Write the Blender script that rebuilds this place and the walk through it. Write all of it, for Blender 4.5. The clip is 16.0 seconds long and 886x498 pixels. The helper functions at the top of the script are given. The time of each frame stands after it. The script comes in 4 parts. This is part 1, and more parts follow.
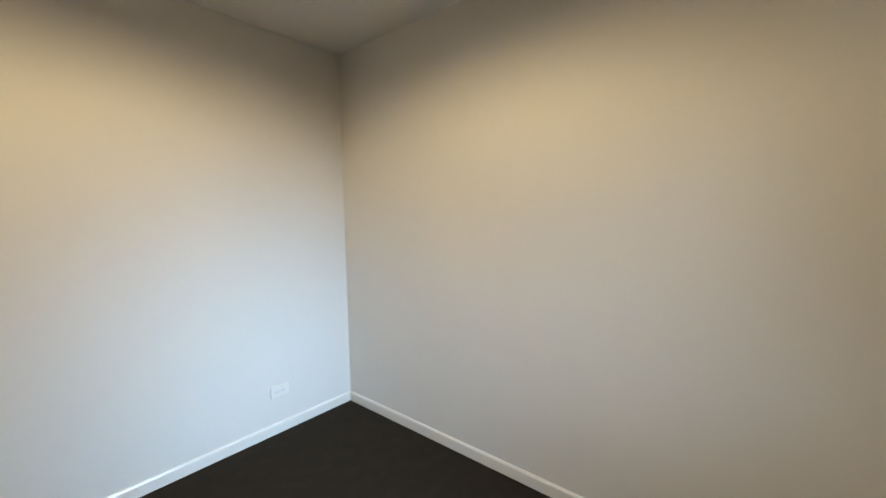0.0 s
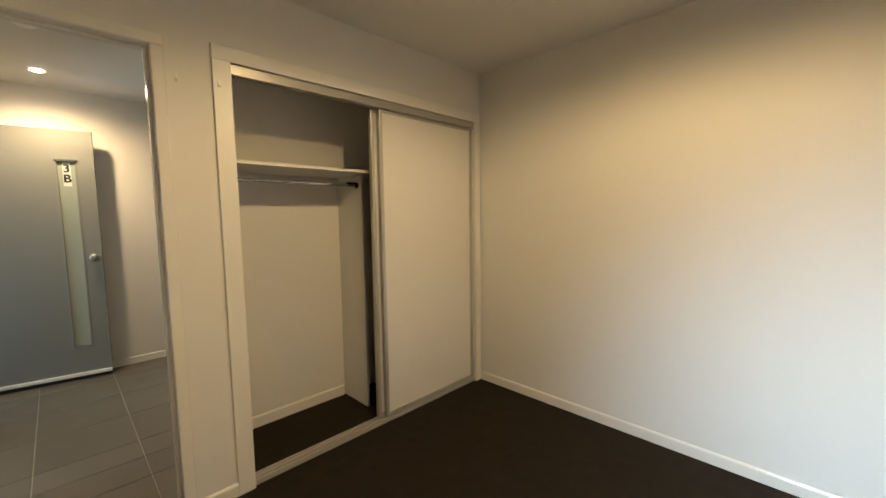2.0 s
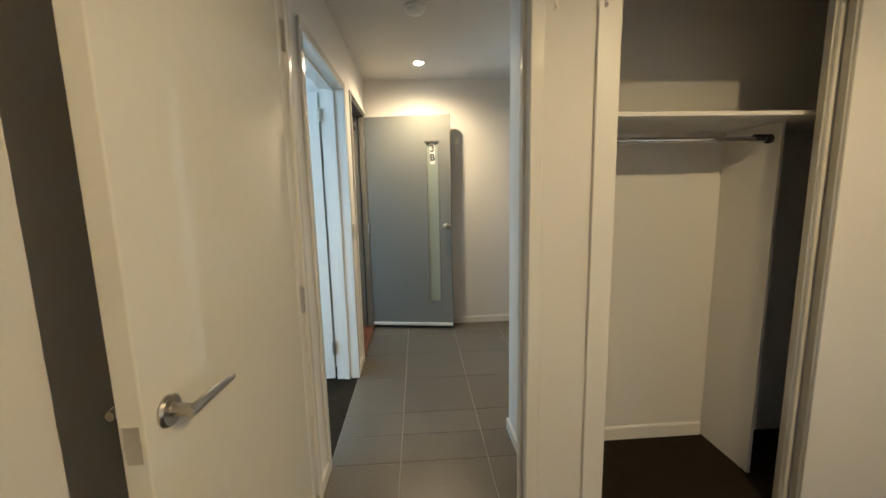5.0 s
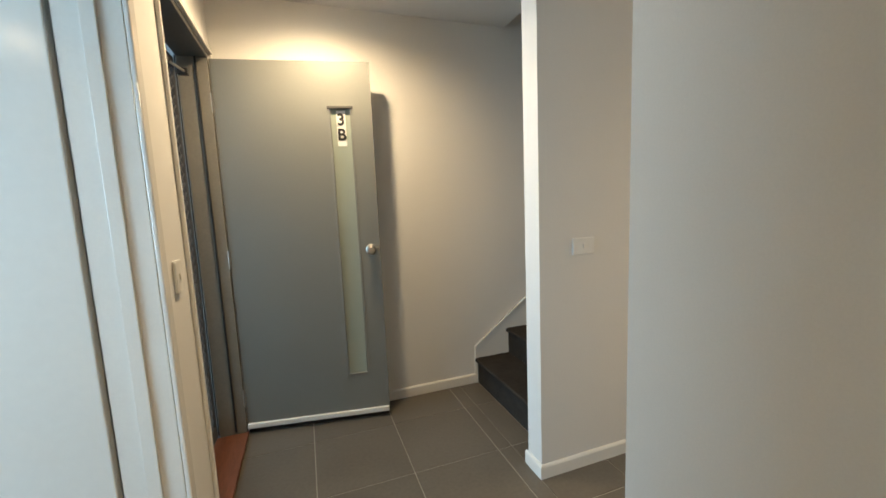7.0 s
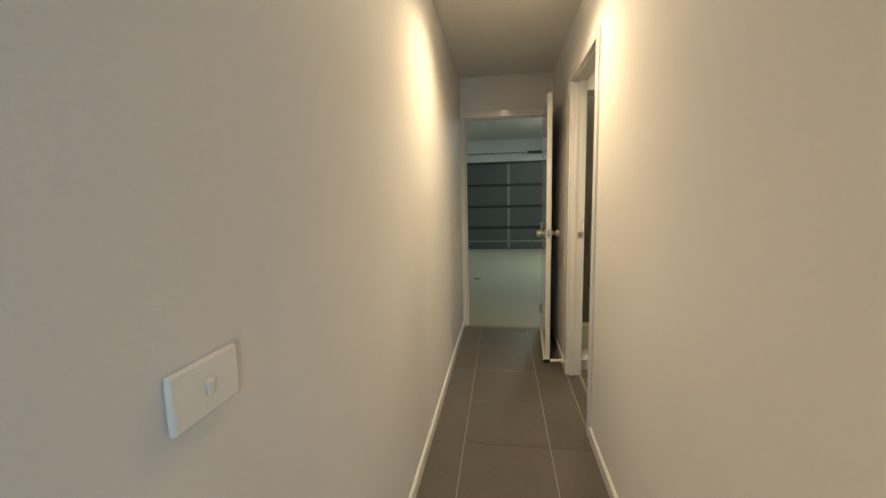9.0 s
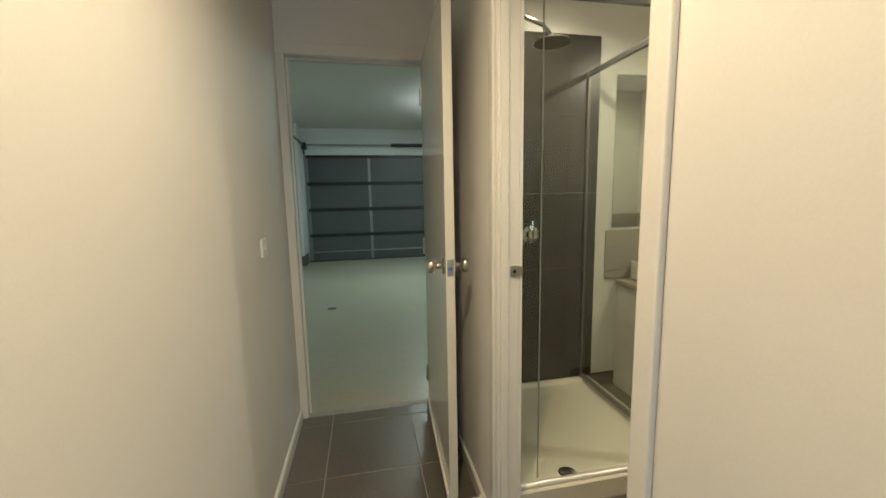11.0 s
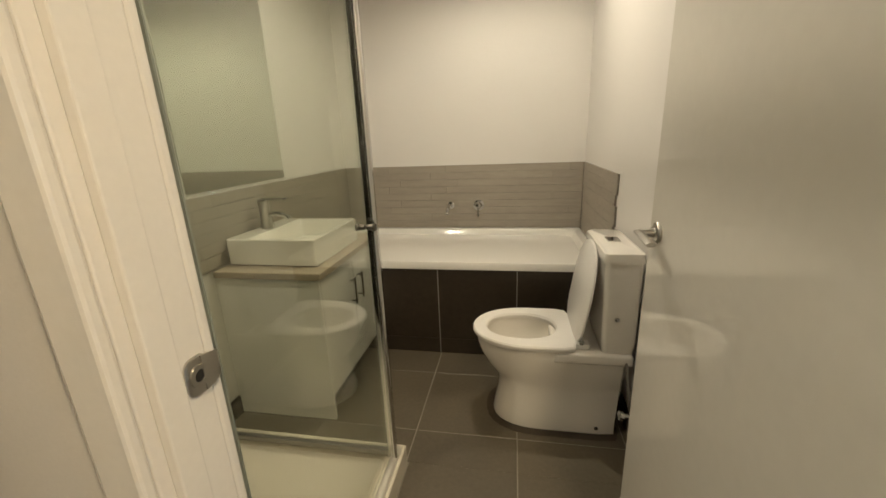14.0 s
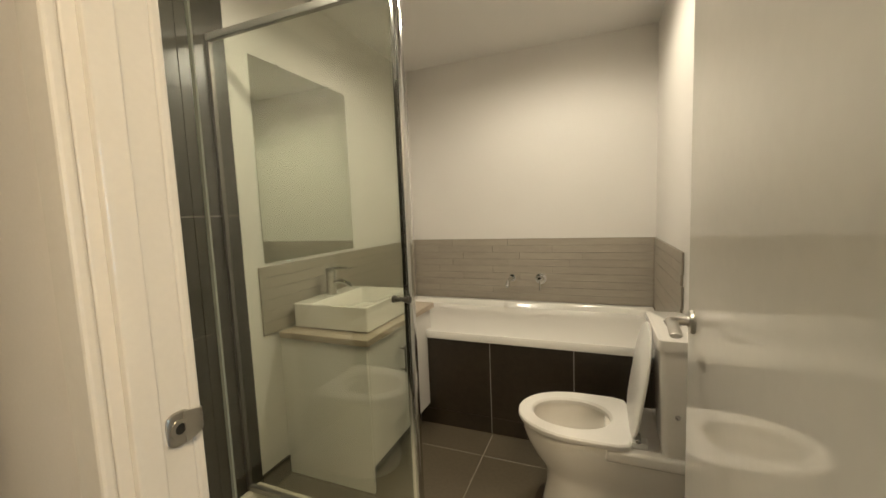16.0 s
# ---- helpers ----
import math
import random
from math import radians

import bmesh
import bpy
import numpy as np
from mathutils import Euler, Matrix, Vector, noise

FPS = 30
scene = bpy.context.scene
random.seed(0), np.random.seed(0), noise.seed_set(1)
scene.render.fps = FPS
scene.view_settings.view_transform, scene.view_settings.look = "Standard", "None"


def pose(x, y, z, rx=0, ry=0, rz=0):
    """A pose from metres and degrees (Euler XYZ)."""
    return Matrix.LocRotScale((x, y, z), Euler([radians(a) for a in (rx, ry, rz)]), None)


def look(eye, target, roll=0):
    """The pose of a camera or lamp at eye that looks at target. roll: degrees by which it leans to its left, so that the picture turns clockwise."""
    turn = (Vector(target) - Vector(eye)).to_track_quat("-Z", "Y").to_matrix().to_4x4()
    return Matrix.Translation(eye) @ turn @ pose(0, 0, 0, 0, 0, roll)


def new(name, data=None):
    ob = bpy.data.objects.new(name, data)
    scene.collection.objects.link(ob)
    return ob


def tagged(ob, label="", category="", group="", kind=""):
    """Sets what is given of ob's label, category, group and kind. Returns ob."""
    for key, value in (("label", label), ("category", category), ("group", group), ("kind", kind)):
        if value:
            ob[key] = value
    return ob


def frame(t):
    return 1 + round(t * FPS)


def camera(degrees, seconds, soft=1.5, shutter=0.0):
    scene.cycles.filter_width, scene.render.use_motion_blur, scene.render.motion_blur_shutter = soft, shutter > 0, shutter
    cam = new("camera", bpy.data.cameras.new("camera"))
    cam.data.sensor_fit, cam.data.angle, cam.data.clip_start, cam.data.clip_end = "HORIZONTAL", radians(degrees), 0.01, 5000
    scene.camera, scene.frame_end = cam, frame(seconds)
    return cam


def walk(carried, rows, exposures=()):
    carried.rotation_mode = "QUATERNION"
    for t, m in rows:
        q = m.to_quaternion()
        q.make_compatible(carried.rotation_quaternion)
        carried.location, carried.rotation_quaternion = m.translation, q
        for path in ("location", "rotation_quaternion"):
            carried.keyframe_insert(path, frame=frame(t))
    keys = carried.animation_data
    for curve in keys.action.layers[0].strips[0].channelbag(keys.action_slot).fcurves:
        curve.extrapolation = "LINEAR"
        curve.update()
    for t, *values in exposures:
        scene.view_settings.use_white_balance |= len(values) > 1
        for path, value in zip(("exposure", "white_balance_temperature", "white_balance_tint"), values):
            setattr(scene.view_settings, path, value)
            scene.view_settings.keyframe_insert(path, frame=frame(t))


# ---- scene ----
EXPOSURES = [(0, -0.14, 6000, 9), (1.0, -0.02, 6350, 9), (1.5, -0.02, 6550, 10), (2.3, 0.12, 7300, 10), (3.5, 0.20, 6350, 9), (4.2, 0.14, 6150, 8), (6.5, 0.08, 6550, 9), (7.0, 0.06, 6650, 10), (7.5, 0.12, 6850, 10), (8.0, 0.10, 6900, 10), (8.5, -0.06, 6700, 10), (9.2, -0.10, 6600, 10), (11.5, 0.02, 6150, 5), (12.5, 0.0, 6300, 8), (13, 0.0, 6350, 9), (16, 0.0, 6350, 9)]
cam = camera(97.8, 16.0, soft=1.6)
PATH = [
    (0, (0.058, 0.549, 1.354), (1.332, -0.982, 1.167), -0.7),
    (0.5, (-0.017, 0.315, 1.347), (1.781, -0.538, 1.149), -0.4),
    (1, (0.094, 0.097, 1.317), (2.081, 0.098, 1.089), -1.3),
    (1.5, (-0.001, -0.014, 1.338), (1.811, 0.81, 1.15), -0.9),
    (2, (-0.064, -0.111, 1.35), (1.345, 1.297, 1.172), -0.8),
    (2.5, (-0.115, -0.108, 1.33), (0.909, 1.602, 1.158), -1.3),
    (3, (-0.137, -0.093, 1.326), (0.567, 1.77, 1.14), -1.3),
    (3.5, (-0.158, -0.043, 1.315), (0.291, 1.893, 1.089), -1.0),
    (4, (-0.126, 0.106, 1.325), (0.087, 2.078, 1.069), -0.8),
    (4.2, (-0.112, 0.169, 1.332), (0.02, 2.147, 1.071), -0.9),
    (6.3, (-0.182, 1.504, 1.377), (-0.002, 3.467, 1.043), -2.9),
    (6.5, (-0.194, 1.658, 1.354), (0.118, 3.609, 1.043), -2.6),
    (7, (-0.2, 2.025, 1.284), (0.463, 3.897, 1.045), -2.4),
    (7.5, (-0.109, 2.405, 1.294), (0.962, 4.073, 1.028), -2.3),
    (8, (0.064, 2.733, 1.297), (1.639, 3.935, 1.022), -1.2),
    (8.5, (0.266, 2.93, 1.306), (2.134, 3.594, 1.042), -1.5),
    (9, (0.541, 3.051, 1.3), (2.501, 3.352, 1.041), -1.4),
    (9.2, (0.654, 3.097, 1.292), (2.627, 3.282, 1.023), -1.1),
    (11.3, (2.277, 2.995, 1.291), (4.162, 2.394, 1.0), -0.8),
    (11.5, (2.389, 2.979, 1.295), (4.2, 2.19, 0.986), -0.4),
    (12, (2.628, 2.962, 1.29), (4.062, 1.602, 0.985), -0.5),
    (12.5, (2.786, 2.917, 1.279), (3.774, 1.206, 0.967), -1.3),
    (13, (2.896, 2.84, 1.282), (3.566, 0.982, 0.963), -2.2),
    (13.5, (3.008, 2.821, 1.285), (3.449, 0.911, 0.885), -2.7),
    (14, (3.006, 2.814, 1.253), (3.356, 0.924, 0.702), -2.3),
    (14.5, (2.944, 2.786, 1.205), (3.364, 0.958, 0.512), -1.7),
    (15, (2.882, 2.777, 1.198), (3.441, 0.965, 0.564), -1.9),
    (15.5, (2.862, 2.795, 1.255), (3.536, 0.948, 0.886), -2.4),
    (16, (2.849, 2.808, 1.277), (3.601, 0.964, 1.087), -2.3),
]
walk(cam, [(t, look(eye, target, roll)) for t, eye, target, roll in PATH], EXPOSURES)

# ---- world and lights ----
world = bpy.data.worlds.new("world")
scene.world = world
world.use_nodes = True
_n = world.node_tree.nodes
_sky = _n.new("ShaderNodeTexSky")
_sky.sky_type, _sky.sun_disc = "NISHITA", False
_sky.sun_elevation, _sky.sun_rotation = radians(40), radians(200)
world.node_tree.links.new(_sky.outputs[0], _n["Background"].inputs[0])
_n["Background"].inputs[1].default_value = 0.10

WARM, COOL = (1.0, 0.77, 0.47), (0.48, 0.76, 1.0)


def lamp_area(name, eye, target, w, h, watts, colour, spread=180):
    d = bpy.data.lights.new(name, "AREA")
    d.shape, d.size, d.size_y, d.energy, d.color, d.spread = "RECTANGLE", w, h, watts, colour, radians(spread)
    o = new(name, d)
    o.matrix_world = look(eye, target)
    return o


def lamp_spot(name, x, y, z, watts, colour=WARM, cone=150, blend=0.6, r=0.035):
    d = bpy.data.lights.new(name, "SPOT")
    d.energy, d.color, d.spot_size, d.spot_blend, d.shadow_soft_size = watts, colour, radians(cone), blend, r
    o = new(name, d)
    o.matrix_world = pose(x, y, z)
    return o


CEIL = 2.42
DOWNLIGHTS = [(-0.075, 3.95, 84, WARM, 165, 0.8), (2.56, 3.00, 84, WARM, 150, 1.0), (0.95, 0.30, 84, (1.0, 0.74, 0.39), 171, 0.40),
              (3.10, 0.85, 43, (1.0, 0.88, 0.68), 170, 0.5), (3.85, 2.05, 29, (1.0, 0.88, 0.68), 165, 0.5), (-1.77, 1.30, 14, WARM, 160, 0.6)]
for _x, _y, _w, _c, _a, _b in DOWNLIGHTS:
    lamp_spot("downlight_beam", _x, _y, CEIL - 0.03, _w, _c, cone=_a, blend=_b)
lamp_area("bedroom_window_sky", (-0.70, -0.30, 1.45), (2.33, -0.50, 0.15), 1.0, 1.1, 12.5, (0.54, 0.77, 1.0), 56)
lamp_area("side_room_window_sky", (-2.92, 1.90, 1.5), (0.4, 2.95, 0.9), 1.4, 1.2, 64, COOL)
lamp_area("front_door_sky", (-2.60, 4.35, 1.35), (0.7, 3.7, 0.9), 1.5, 1.7, 105, COOL)
lamp_area("garage_tube_light", (7.9, 1.80, 2.60), (7.9, 1.80, 0), 1.2, 0.08, 30, (0.84, 1.0, 0.88))

# ---- materials ----


def material(name, base, rough=0.5, metal=0.0, spec=0.5, var=0.06, scale=6.0, bump=0.0, bscale=80.0, stretch=(1, 1, 1), rand=0.0, coat=0.0, rvar=0.0):
    m = bpy.data.materials.new(name)
    m.use_nodes = True
    nt = m.node_tree
    N, L = nt.nodes, nt.links
    b = N["Principled BSDF"]
    b.inputs["Roughness"].default_value = rough
    b.inputs["Metallic"].default_value = metal
    b.inputs["Specular IOR Level"].default_value = spec
    b.inputs["Coat Weight"].default_value = coat
    b.inputs["Coat Roughness"].default_value = 0.08
    geo = N.new("ShaderNodeNewGeometry")
    mp = N.new("ShaderNodeMapping")
    mp.inputs["Scale"].default_value = stretch
    L.new(geo.outputs["Position"], mp.inputs["Vector"])
    n1 = N.new("ShaderNodeTexNoise")
    n1.inputs["Scale"].default_value, n1.inputs["Detail"].default_value = scale, 3
    L.new(mp.outputs[0], n1.inputs["Vector"])
    n2 = N.new("ShaderNodeTexNoise")
    n2.inputs["Scale"].default_value, n2.inputs["Detail"].default_value = bscale, 4
    L.new(mp.outputs[0], n2.inputs["Vector"])
    add = N.new("ShaderNodeMath")
    add.operation = "ADD"
    L.new(n1.outputs[0], add.inputs[0])
    L.new(n2.outputs[0], add.inputs[1])
    last = add.outputs[0]
    if rand:
        info = N.new("ShaderNodeObjectInfo")
        mr = N.new("ShaderNodeMath")
        mr.operation, mr.inputs[1].default_value, mr.inputs[2].default_value = "MULTIPLY_ADD", rand, -rand / 2
        L.new(info.outputs["Random"], mr.inputs[0])
        a2 = N.new("ShaderNodeMath")
        a2.operation = "ADD"
        L.new(last, a2.inputs[0])
        L.new(mr.outputs[0], a2.inputs[1])
        last = a2.outputs[0]
    ramp = N.new("ShaderNodeMapRange")
    ramp.inputs["From Min"].default_value, ramp.inputs["From Max"].default_value = 0.6, 1.4
    ramp.inputs["To Min"].default_value, ramp.inputs["To Max"].default_value = 1 - var, 1 + var
    L.new(last, ramp.inputs["Value"])
    mul = N.new("ShaderNodeVectorMath")
    mul.operation = "SCALE"
    mul.inputs[0].default_value = base
    L.new(ramp.outputs[0], mul.inputs["Scale"])
    L.new(mul.outputs[0], b.inputs["Base Color"])
    if rvar:
        rr = N.new("ShaderNodeMapRange")
        rr.inputs["From Min"].default_value, rr.inputs["From Max"].default_value = 0.3, 0.7
        rr.inputs["To Min"].default_value, rr.inputs["To Max"].default_value = rough - rvar, rough + rvar
        L.new(n1.outputs[0], rr.inputs["Value"])
        L.new(rr.outputs[0], b.inputs["Roughness"])
    if bump:
        bp = N.new("ShaderNodeBump")
        bp.inputs["Strength"].default_value, bp.inputs["Distance"].default_value = min(1.0, bump), 0.004
        L.new(n2.outputs[0], bp.inputs["Height"])
        L.new(bp.outputs[0], b.inputs["Normal"])
    return m


def glass_material(name, tint, rough=0.0, frost=0.0):
    m = bpy.data.materials.new(name)
    m.use_nodes = True
    nt = m.node_tree
    N, L = nt.nodes, nt.links
    N.remove(N["Principled BSDF"])
    tr = N.new("ShaderNodeBsdfTransparent")
    tr.inputs[0].default_value = (*tint, 1)
    gl = N.new("ShaderNodeBsdfGlossy")
    gl.inputs["Roughness"].default_value = rough
    gl.inputs[0].default_value = (1, 1, 1, 1)
    lw = N.new("ShaderNodeLayerWeight")
    lw.inputs[0].default_value = 0.5
    pw = N.new("ShaderNodeMath")
    pw.operation, pw.inputs[1].default_value = "POWER", 5.0
    L.new(lw.outputs["Facing"], pw.inputs[0])
    fr = N.new("ShaderNodeMath")
    fr.operation, fr.inputs[1].default_value, fr.inputs[2].default_value = "MULTIPLY_ADD", 0.95, 0.045
    L.new(pw.outputs[0], fr.inputs[0])
    mix = N.new("ShaderNodeMixShader")
    L.new(fr.outputs[0], mix.inputs[0])
    L.new(tr.outputs[0], mix.inputs[1])
    L.new(gl.outputs[0], mix.inputs[2])
    out = N["Material Output"]
    L.new(mix.outputs[0], out.inputs[0])
    return m


def emitter(name, colour, power):
    m = bpy.data.materials.new(name)
    m.use_nodes = True
    b = m.node_tree.nodes["Principled BSDF"]
    b.inputs["Emission Color"].default_value = (*colour, 1)
    b.inputs["Emission Strength"].default_value = power
    return m


PAINT = material("wall_paint", (0.72, 0.695, 0.66), 0.62, var=0.03, scale=1.3, bump=0.045, bscale=260, spec=0.3)
CEILP = material("ceiling_paint", (0.70, 0.68, 0.65), 0.8, var=0.02, scale=1.0, bump=0.08, bscale=200, spec=0.2)
TRIM = material("gloss_trim_paint", (0.76, 0.735, 0.69), 0.13, var=0.03, scale=3, bump=0.012, bscale=120)
DOORP = material("door_paint", (0.73, 0.70, 0.63), 0.05, var=0.025, scale=2, bump=0.004, bscale=40, rvar=0.01)
DOORS = material("satin_door_paint", (0.74, 0.72, 0.68), 0.17, var=0.025, scale=2, bump=0.004, bscale=40)
SURR = material("satin_surround_paint", (0.76, 0.735, 0.69), 0.38, var=0.03, scale=3, bump=0.03, bscale=120)
ROBE = material("robe_panel", (0.74, 0.71, 0.67), 0.38, var=0.02, scale=4, bump=0.03, bscale=150)
MELA = material("white_melamine", (0.72, 0.70, 0.66), 0.4, var=0.03, scale=5, bump=0.03, bscale=200)
CARPET = material("carpet_pile", (0.027, 0.0210, 0.0150), 0.95, var=0.22, scale=14, bump=1.0, bscale=420, spec=0.1)
STAIRC = material("stair_carpet", (0.036, 0.031, 0.027), 0.95, var=0.35, scale=14, bump=1.0, bscale=420, spec=0.1)
TILE = material("porcelain_floor_tile", (0.118, 0.103, 0.083), 0.36, var=0.16, scale=5, bump=0.10, bscale=60, rand=0.35, rvar=0.08)
BTILE = material("bathroom_floor_tile", (0.098, 0.081, 0.055), 0.40, var=0.18, scale=5, bump=0.10, bscale=60, rand=0.35, rvar=0.08)
GROUT = material("grout", (0.36, 0.34, 0.30), 0.9, var=0.15, scale=12, bump=0.4, bscale=150)
DGROUT = material("dark_grout", (0.27, 0.245, 0.205), 0.9, var=0.15, scale=12, bump=0.4, bscale=150)
SHOWT = material("dark_wall_tile", (0.034, 0.031, 0.024), 0.27, var=0.08, scale=3, bump=0.0, bscale=9, rand=0.3, rvar=0.0)
PANELT = material("bath_front_tile", (0.040, 0.030, 0.020), 0.30, var=0.22, scale=4, bump=0.015, bscale=40, rand=0.4)
DADOT = material("ribbed_stone_tile", (0.335, 0.300, 0.250), 0.42, var=0.12, scale=5, bump=0.12, bscale=30, stretch=(0.5, 0.5, 4), rand=0.3)
FRONTD = material("grey_front_door_paint", (0.20, 0.20, 0.185), 0.42, var=0.03, scale=3, bump=0.03, bscale=120)
FRAMED = material("dark_frame", (0.055, 0.05, 0.045), 0.45, var=0.2, scale=8, bump=0.1, bscale=90)
FRAMEB = material("taupe_frame_paint", (0.20, 0.18, 0.148), 0.45, var=0.1, scale=8, bump=0.05, bscale=90)
SILLW = material("red_timber_sill", (0.16, 0.055, 0.028), 0.5, var=0.3, scale=5, bump=0.3, bscale=30, stretch=(8, 1, 8))
CHROME = material("chrome", (0.62, 0.62, 0.61), 0.10, metal=1.0, var=0.03, scale=20)
SATIN = material("satin_nickel", (0.52, 0.50, 0.46), 0.28, metal=1.0, var=0.06, scale=30)
ALU = material("anodised_aluminium", (0.31, 0.30, 0.28), 0.35, metal=0.85, var=0.05, scale=25, stretch=(1, 1, 0.1))
TRACKA = material("pale_anodised_track", (0.50, 0.485, 0.45), 0.34, metal=0.45, var=0.05, scale=25)
BLACK = material("black_plastic", (0.015, 0.014, 0.013), 0.45, var=0.1, scale=20)
PLASTIC = material("white_plastic", (0.78, 0.76, 0.72), 0.32, var=0.02, scale=20)
CERAMIC = material("white_ceramic", (0.80, 0.77, 0.71), 0.07, var=0.015, scale=4, coat=0.4)
ACRYL = material("white_acrylic", (0.80, 0.78, 0.73), 0.12, var=0.015, scale=4, coat=0.3)
TRAYM = material("cream_shower_base", (0.66, 0.62, 0.52), 0.25, var=0.03, scale=5, bump=0.03, bscale=60)
LAMI = material("beige_laminate_top", (0.42, 0.35, 0.27), 0.32, var=0.12, scale=30, bump=0.03, bscale=200)
CABW = material("gloss_cabinet", (0.76, 0.74, 0.70), 0.16, var=0.02, scale=4)
MIRROR = material("mirror_silver", (0.73, 0.76, 0.70), 0.015, metal=1.0, var=0.004, scale=2)
GLASS = glass_material("shower_glass", (0.945, 0.96, 0.925))
FROST = material("frosted_glass", (0.31, 0.345, 0.295), 0.28, var=0.05, scale=8, bump=0.05, bscale=300)
WINGL = glass_material("window_glass", (0.95, 0.97, 0.97))
DARKM = material("dark_satin_metal", (0.13, 0.12, 0.105), 0.32, metal=0.7, var=0.06, scale=30)
BRIGHT = material("bright_anodised_rail", (0.78, 0.75, 0.68), 0.30, metal=0.55, var=0.04, scale=25)
WATER = material("bowl_water", (0.30, 0.29, 0.24), 0.03, var=0.02, scale=6)
CONC = material("garage_concrete", (0.37, 0.355, 0.275), 0.36, var=0.09, scale=1.8, bump=0.05, bscale=30, rvar=0.06)
GWALL = material("garage_wall_paint", (0.62, 0.64, 0.63), 0.6, var=0.05, scale=2, bump=0.1, bscale=120)
GDOOR = material("garage_door_steel", (0.075, 0.085, 0.085), 0.5, var=0.08, scale=3, bump=0.05, bscale=60, stretch=(1, 0.2, 1))
GRIB = material("galvanised_steel", (0.24, 0.255, 0.255), 0.4, metal=0.5, var=0.12, scale=12)
PLINTH = material("concrete_plinth", (0.11, 0.11, 0.10), 0.8, var=0.25, scale=6, bump=0.3, bscale=60)
BOARDS = material("blue_grey_cladding", (0.20, 0.21, 0.225), 0.6, var=0.08, scale=4, bump=0.1, bscale=40)
GROUND = material("paving", (0.20, 0.19, 0.18), 0.85, var=0.2, scale=3, bump=0.3, bscale=40)
GLOW = emitter("lamp_lens", (1.0, 0.80, 0.55), 170)
GLOWC = emitter("tube_lens", (0.85, 1.0, 1.0), 60)
SEAL = material("clear_pvc_seal", (0.24, 0.26, 0.22), 0.3, var=0.05, scale=20)
STICK = material("blue_sticker", (0.10, 0.18, 0.42), 0.4, var=0.1, scale=60)
LEDM = emitter("step_lamp_lens", (1.0, 0.84, 0.62), 60)

# ---- mesh tools ----


def bx(bm, x0, x1, y0, y1, z0, z1, bev=0.0, seg=2):
    vs = bmesh.ops.create_cube(bm, size=1.0)["verts"]
    c = Vector(((x0 + x1) / 2, (y0 + y1) / 2, (z0 + z1) / 2))
    s = Vector((abs(x1 - x0), abs(y1 - y0), abs(z1 - z0)))
    for v in vs:
        v.co = Vector((v.co.x * s.x, v.co.y * s.y, v.co.z * s.z)) + c
    if bev:
        es = list({e for v in vs for e in v.link_edges})
        bmesh.ops.bevel(bm, geom=es, offset=bev, segments=seg, affect="EDGES", profile=0.5)
    return bm


def box(*a, **k):
    return bx(bmesh.new(), *a, **k)


def cyl(bm, p, q, r, n=20, r2=None, bev=0.0):
    p, q = Vector(p), Vector(q)
    d = q - p
    m = Matrix.Translation((p + q) / 2) @ d.to_track_quat("Z", "Y").to_matrix().to_4x4()
    res = bmesh.ops.create_cone(bm, cap_ends=True, segments=n, radius1=r, radius2=r if r2 is None else r2, depth=d.length, matrix=m)
    if bev:
        es = [e for e in {e for v in res["verts"] for e in v.link_edges} if len(e.link_faces) == 2 and any(len(f.verts) > 4 for f in e.link_faces)]
        bmesh.ops.bevel(bm, geom=es, offset=bev, segments=2, affect="EDGES", profile=0.5)
    return bm


def loft(bm, rings, cap0=True, cap1=True):
    vr = [[bm.verts.new(p) for p in r] for r in rings]
    n = len(vr[0])
    for a, b in zip(vr, vr[1:]):
        for i in range(n):
            bm.faces.new((a[i], a[(i + 1) % n], b[(i + 1) % n], b[i]))
    if cap0:
        bm.faces.new(vr[0][::-1])
    if cap1:
        bm.faces.new(vr[-1])
    return bm


def tube(bm, pts, r, n=12):
    pts = [Vector(p) for p in pts]
    rings = []
    for i, p in enumerate(pts):
        d = (pts[min(i + 1, len(pts) - 1)] - pts[max(i - 1, 0)]).normalized()
        q = d.to_track_quat("Z", "Y")
        rings.append([p + q @ Vector((r * math.cos(2 * math.pi * k / n), r * math.sin(2 * math.pi * k / n), 0)) for k in range(n)])
    return loft(bm, rings)


def lathe(bm, prof, origin, axis, n=24, ring=False):
    q = Vector(axis).to_track_quat("Z", "Y")
    o = Vector(origin)
    rings = [[o + q @ Vector((r * math.cos(2 * math.pi * k / n), r * math.sin(2 * math.pi * k / n), h)) for k in range(n)] for r, h in prof]
    if ring:
        return loft(bm, rings + rings[:1], False, False)
    return loft(bm, rings)


def mesh(name, bm, mat, smooth=False):
    bmesh.ops.recalc_face_normals(bm, faces=bm.faces)
    me = bpy.data.meshes.new(name)
    bm.to_mesh(me)
    bm.free()
    me.materials.append(mat)
    if smooth:
        for p in me.polygons:
            p.use_smooth = True
        me.set_sharp_from_angle(angle=radians(38))
    return me


def part(name, bm, mat, parent, label="", smooth=False):
    o = new(name, mesh(name, bm, mat, smooth))
    o.parent = parent
    if parent is not None:
        o.matrix_parent_inverse = parent.matrix_world.inverted()
    return tagged(o, label)


def thing(name, label, category, at=(0, 0, 0), group=""):
    o = new(name)
    o.empty_display_size = 0.1
    o.matrix_world = pose(*at)
    bpy.context.view_layer.update()
    return tagged(o, label, category, group)


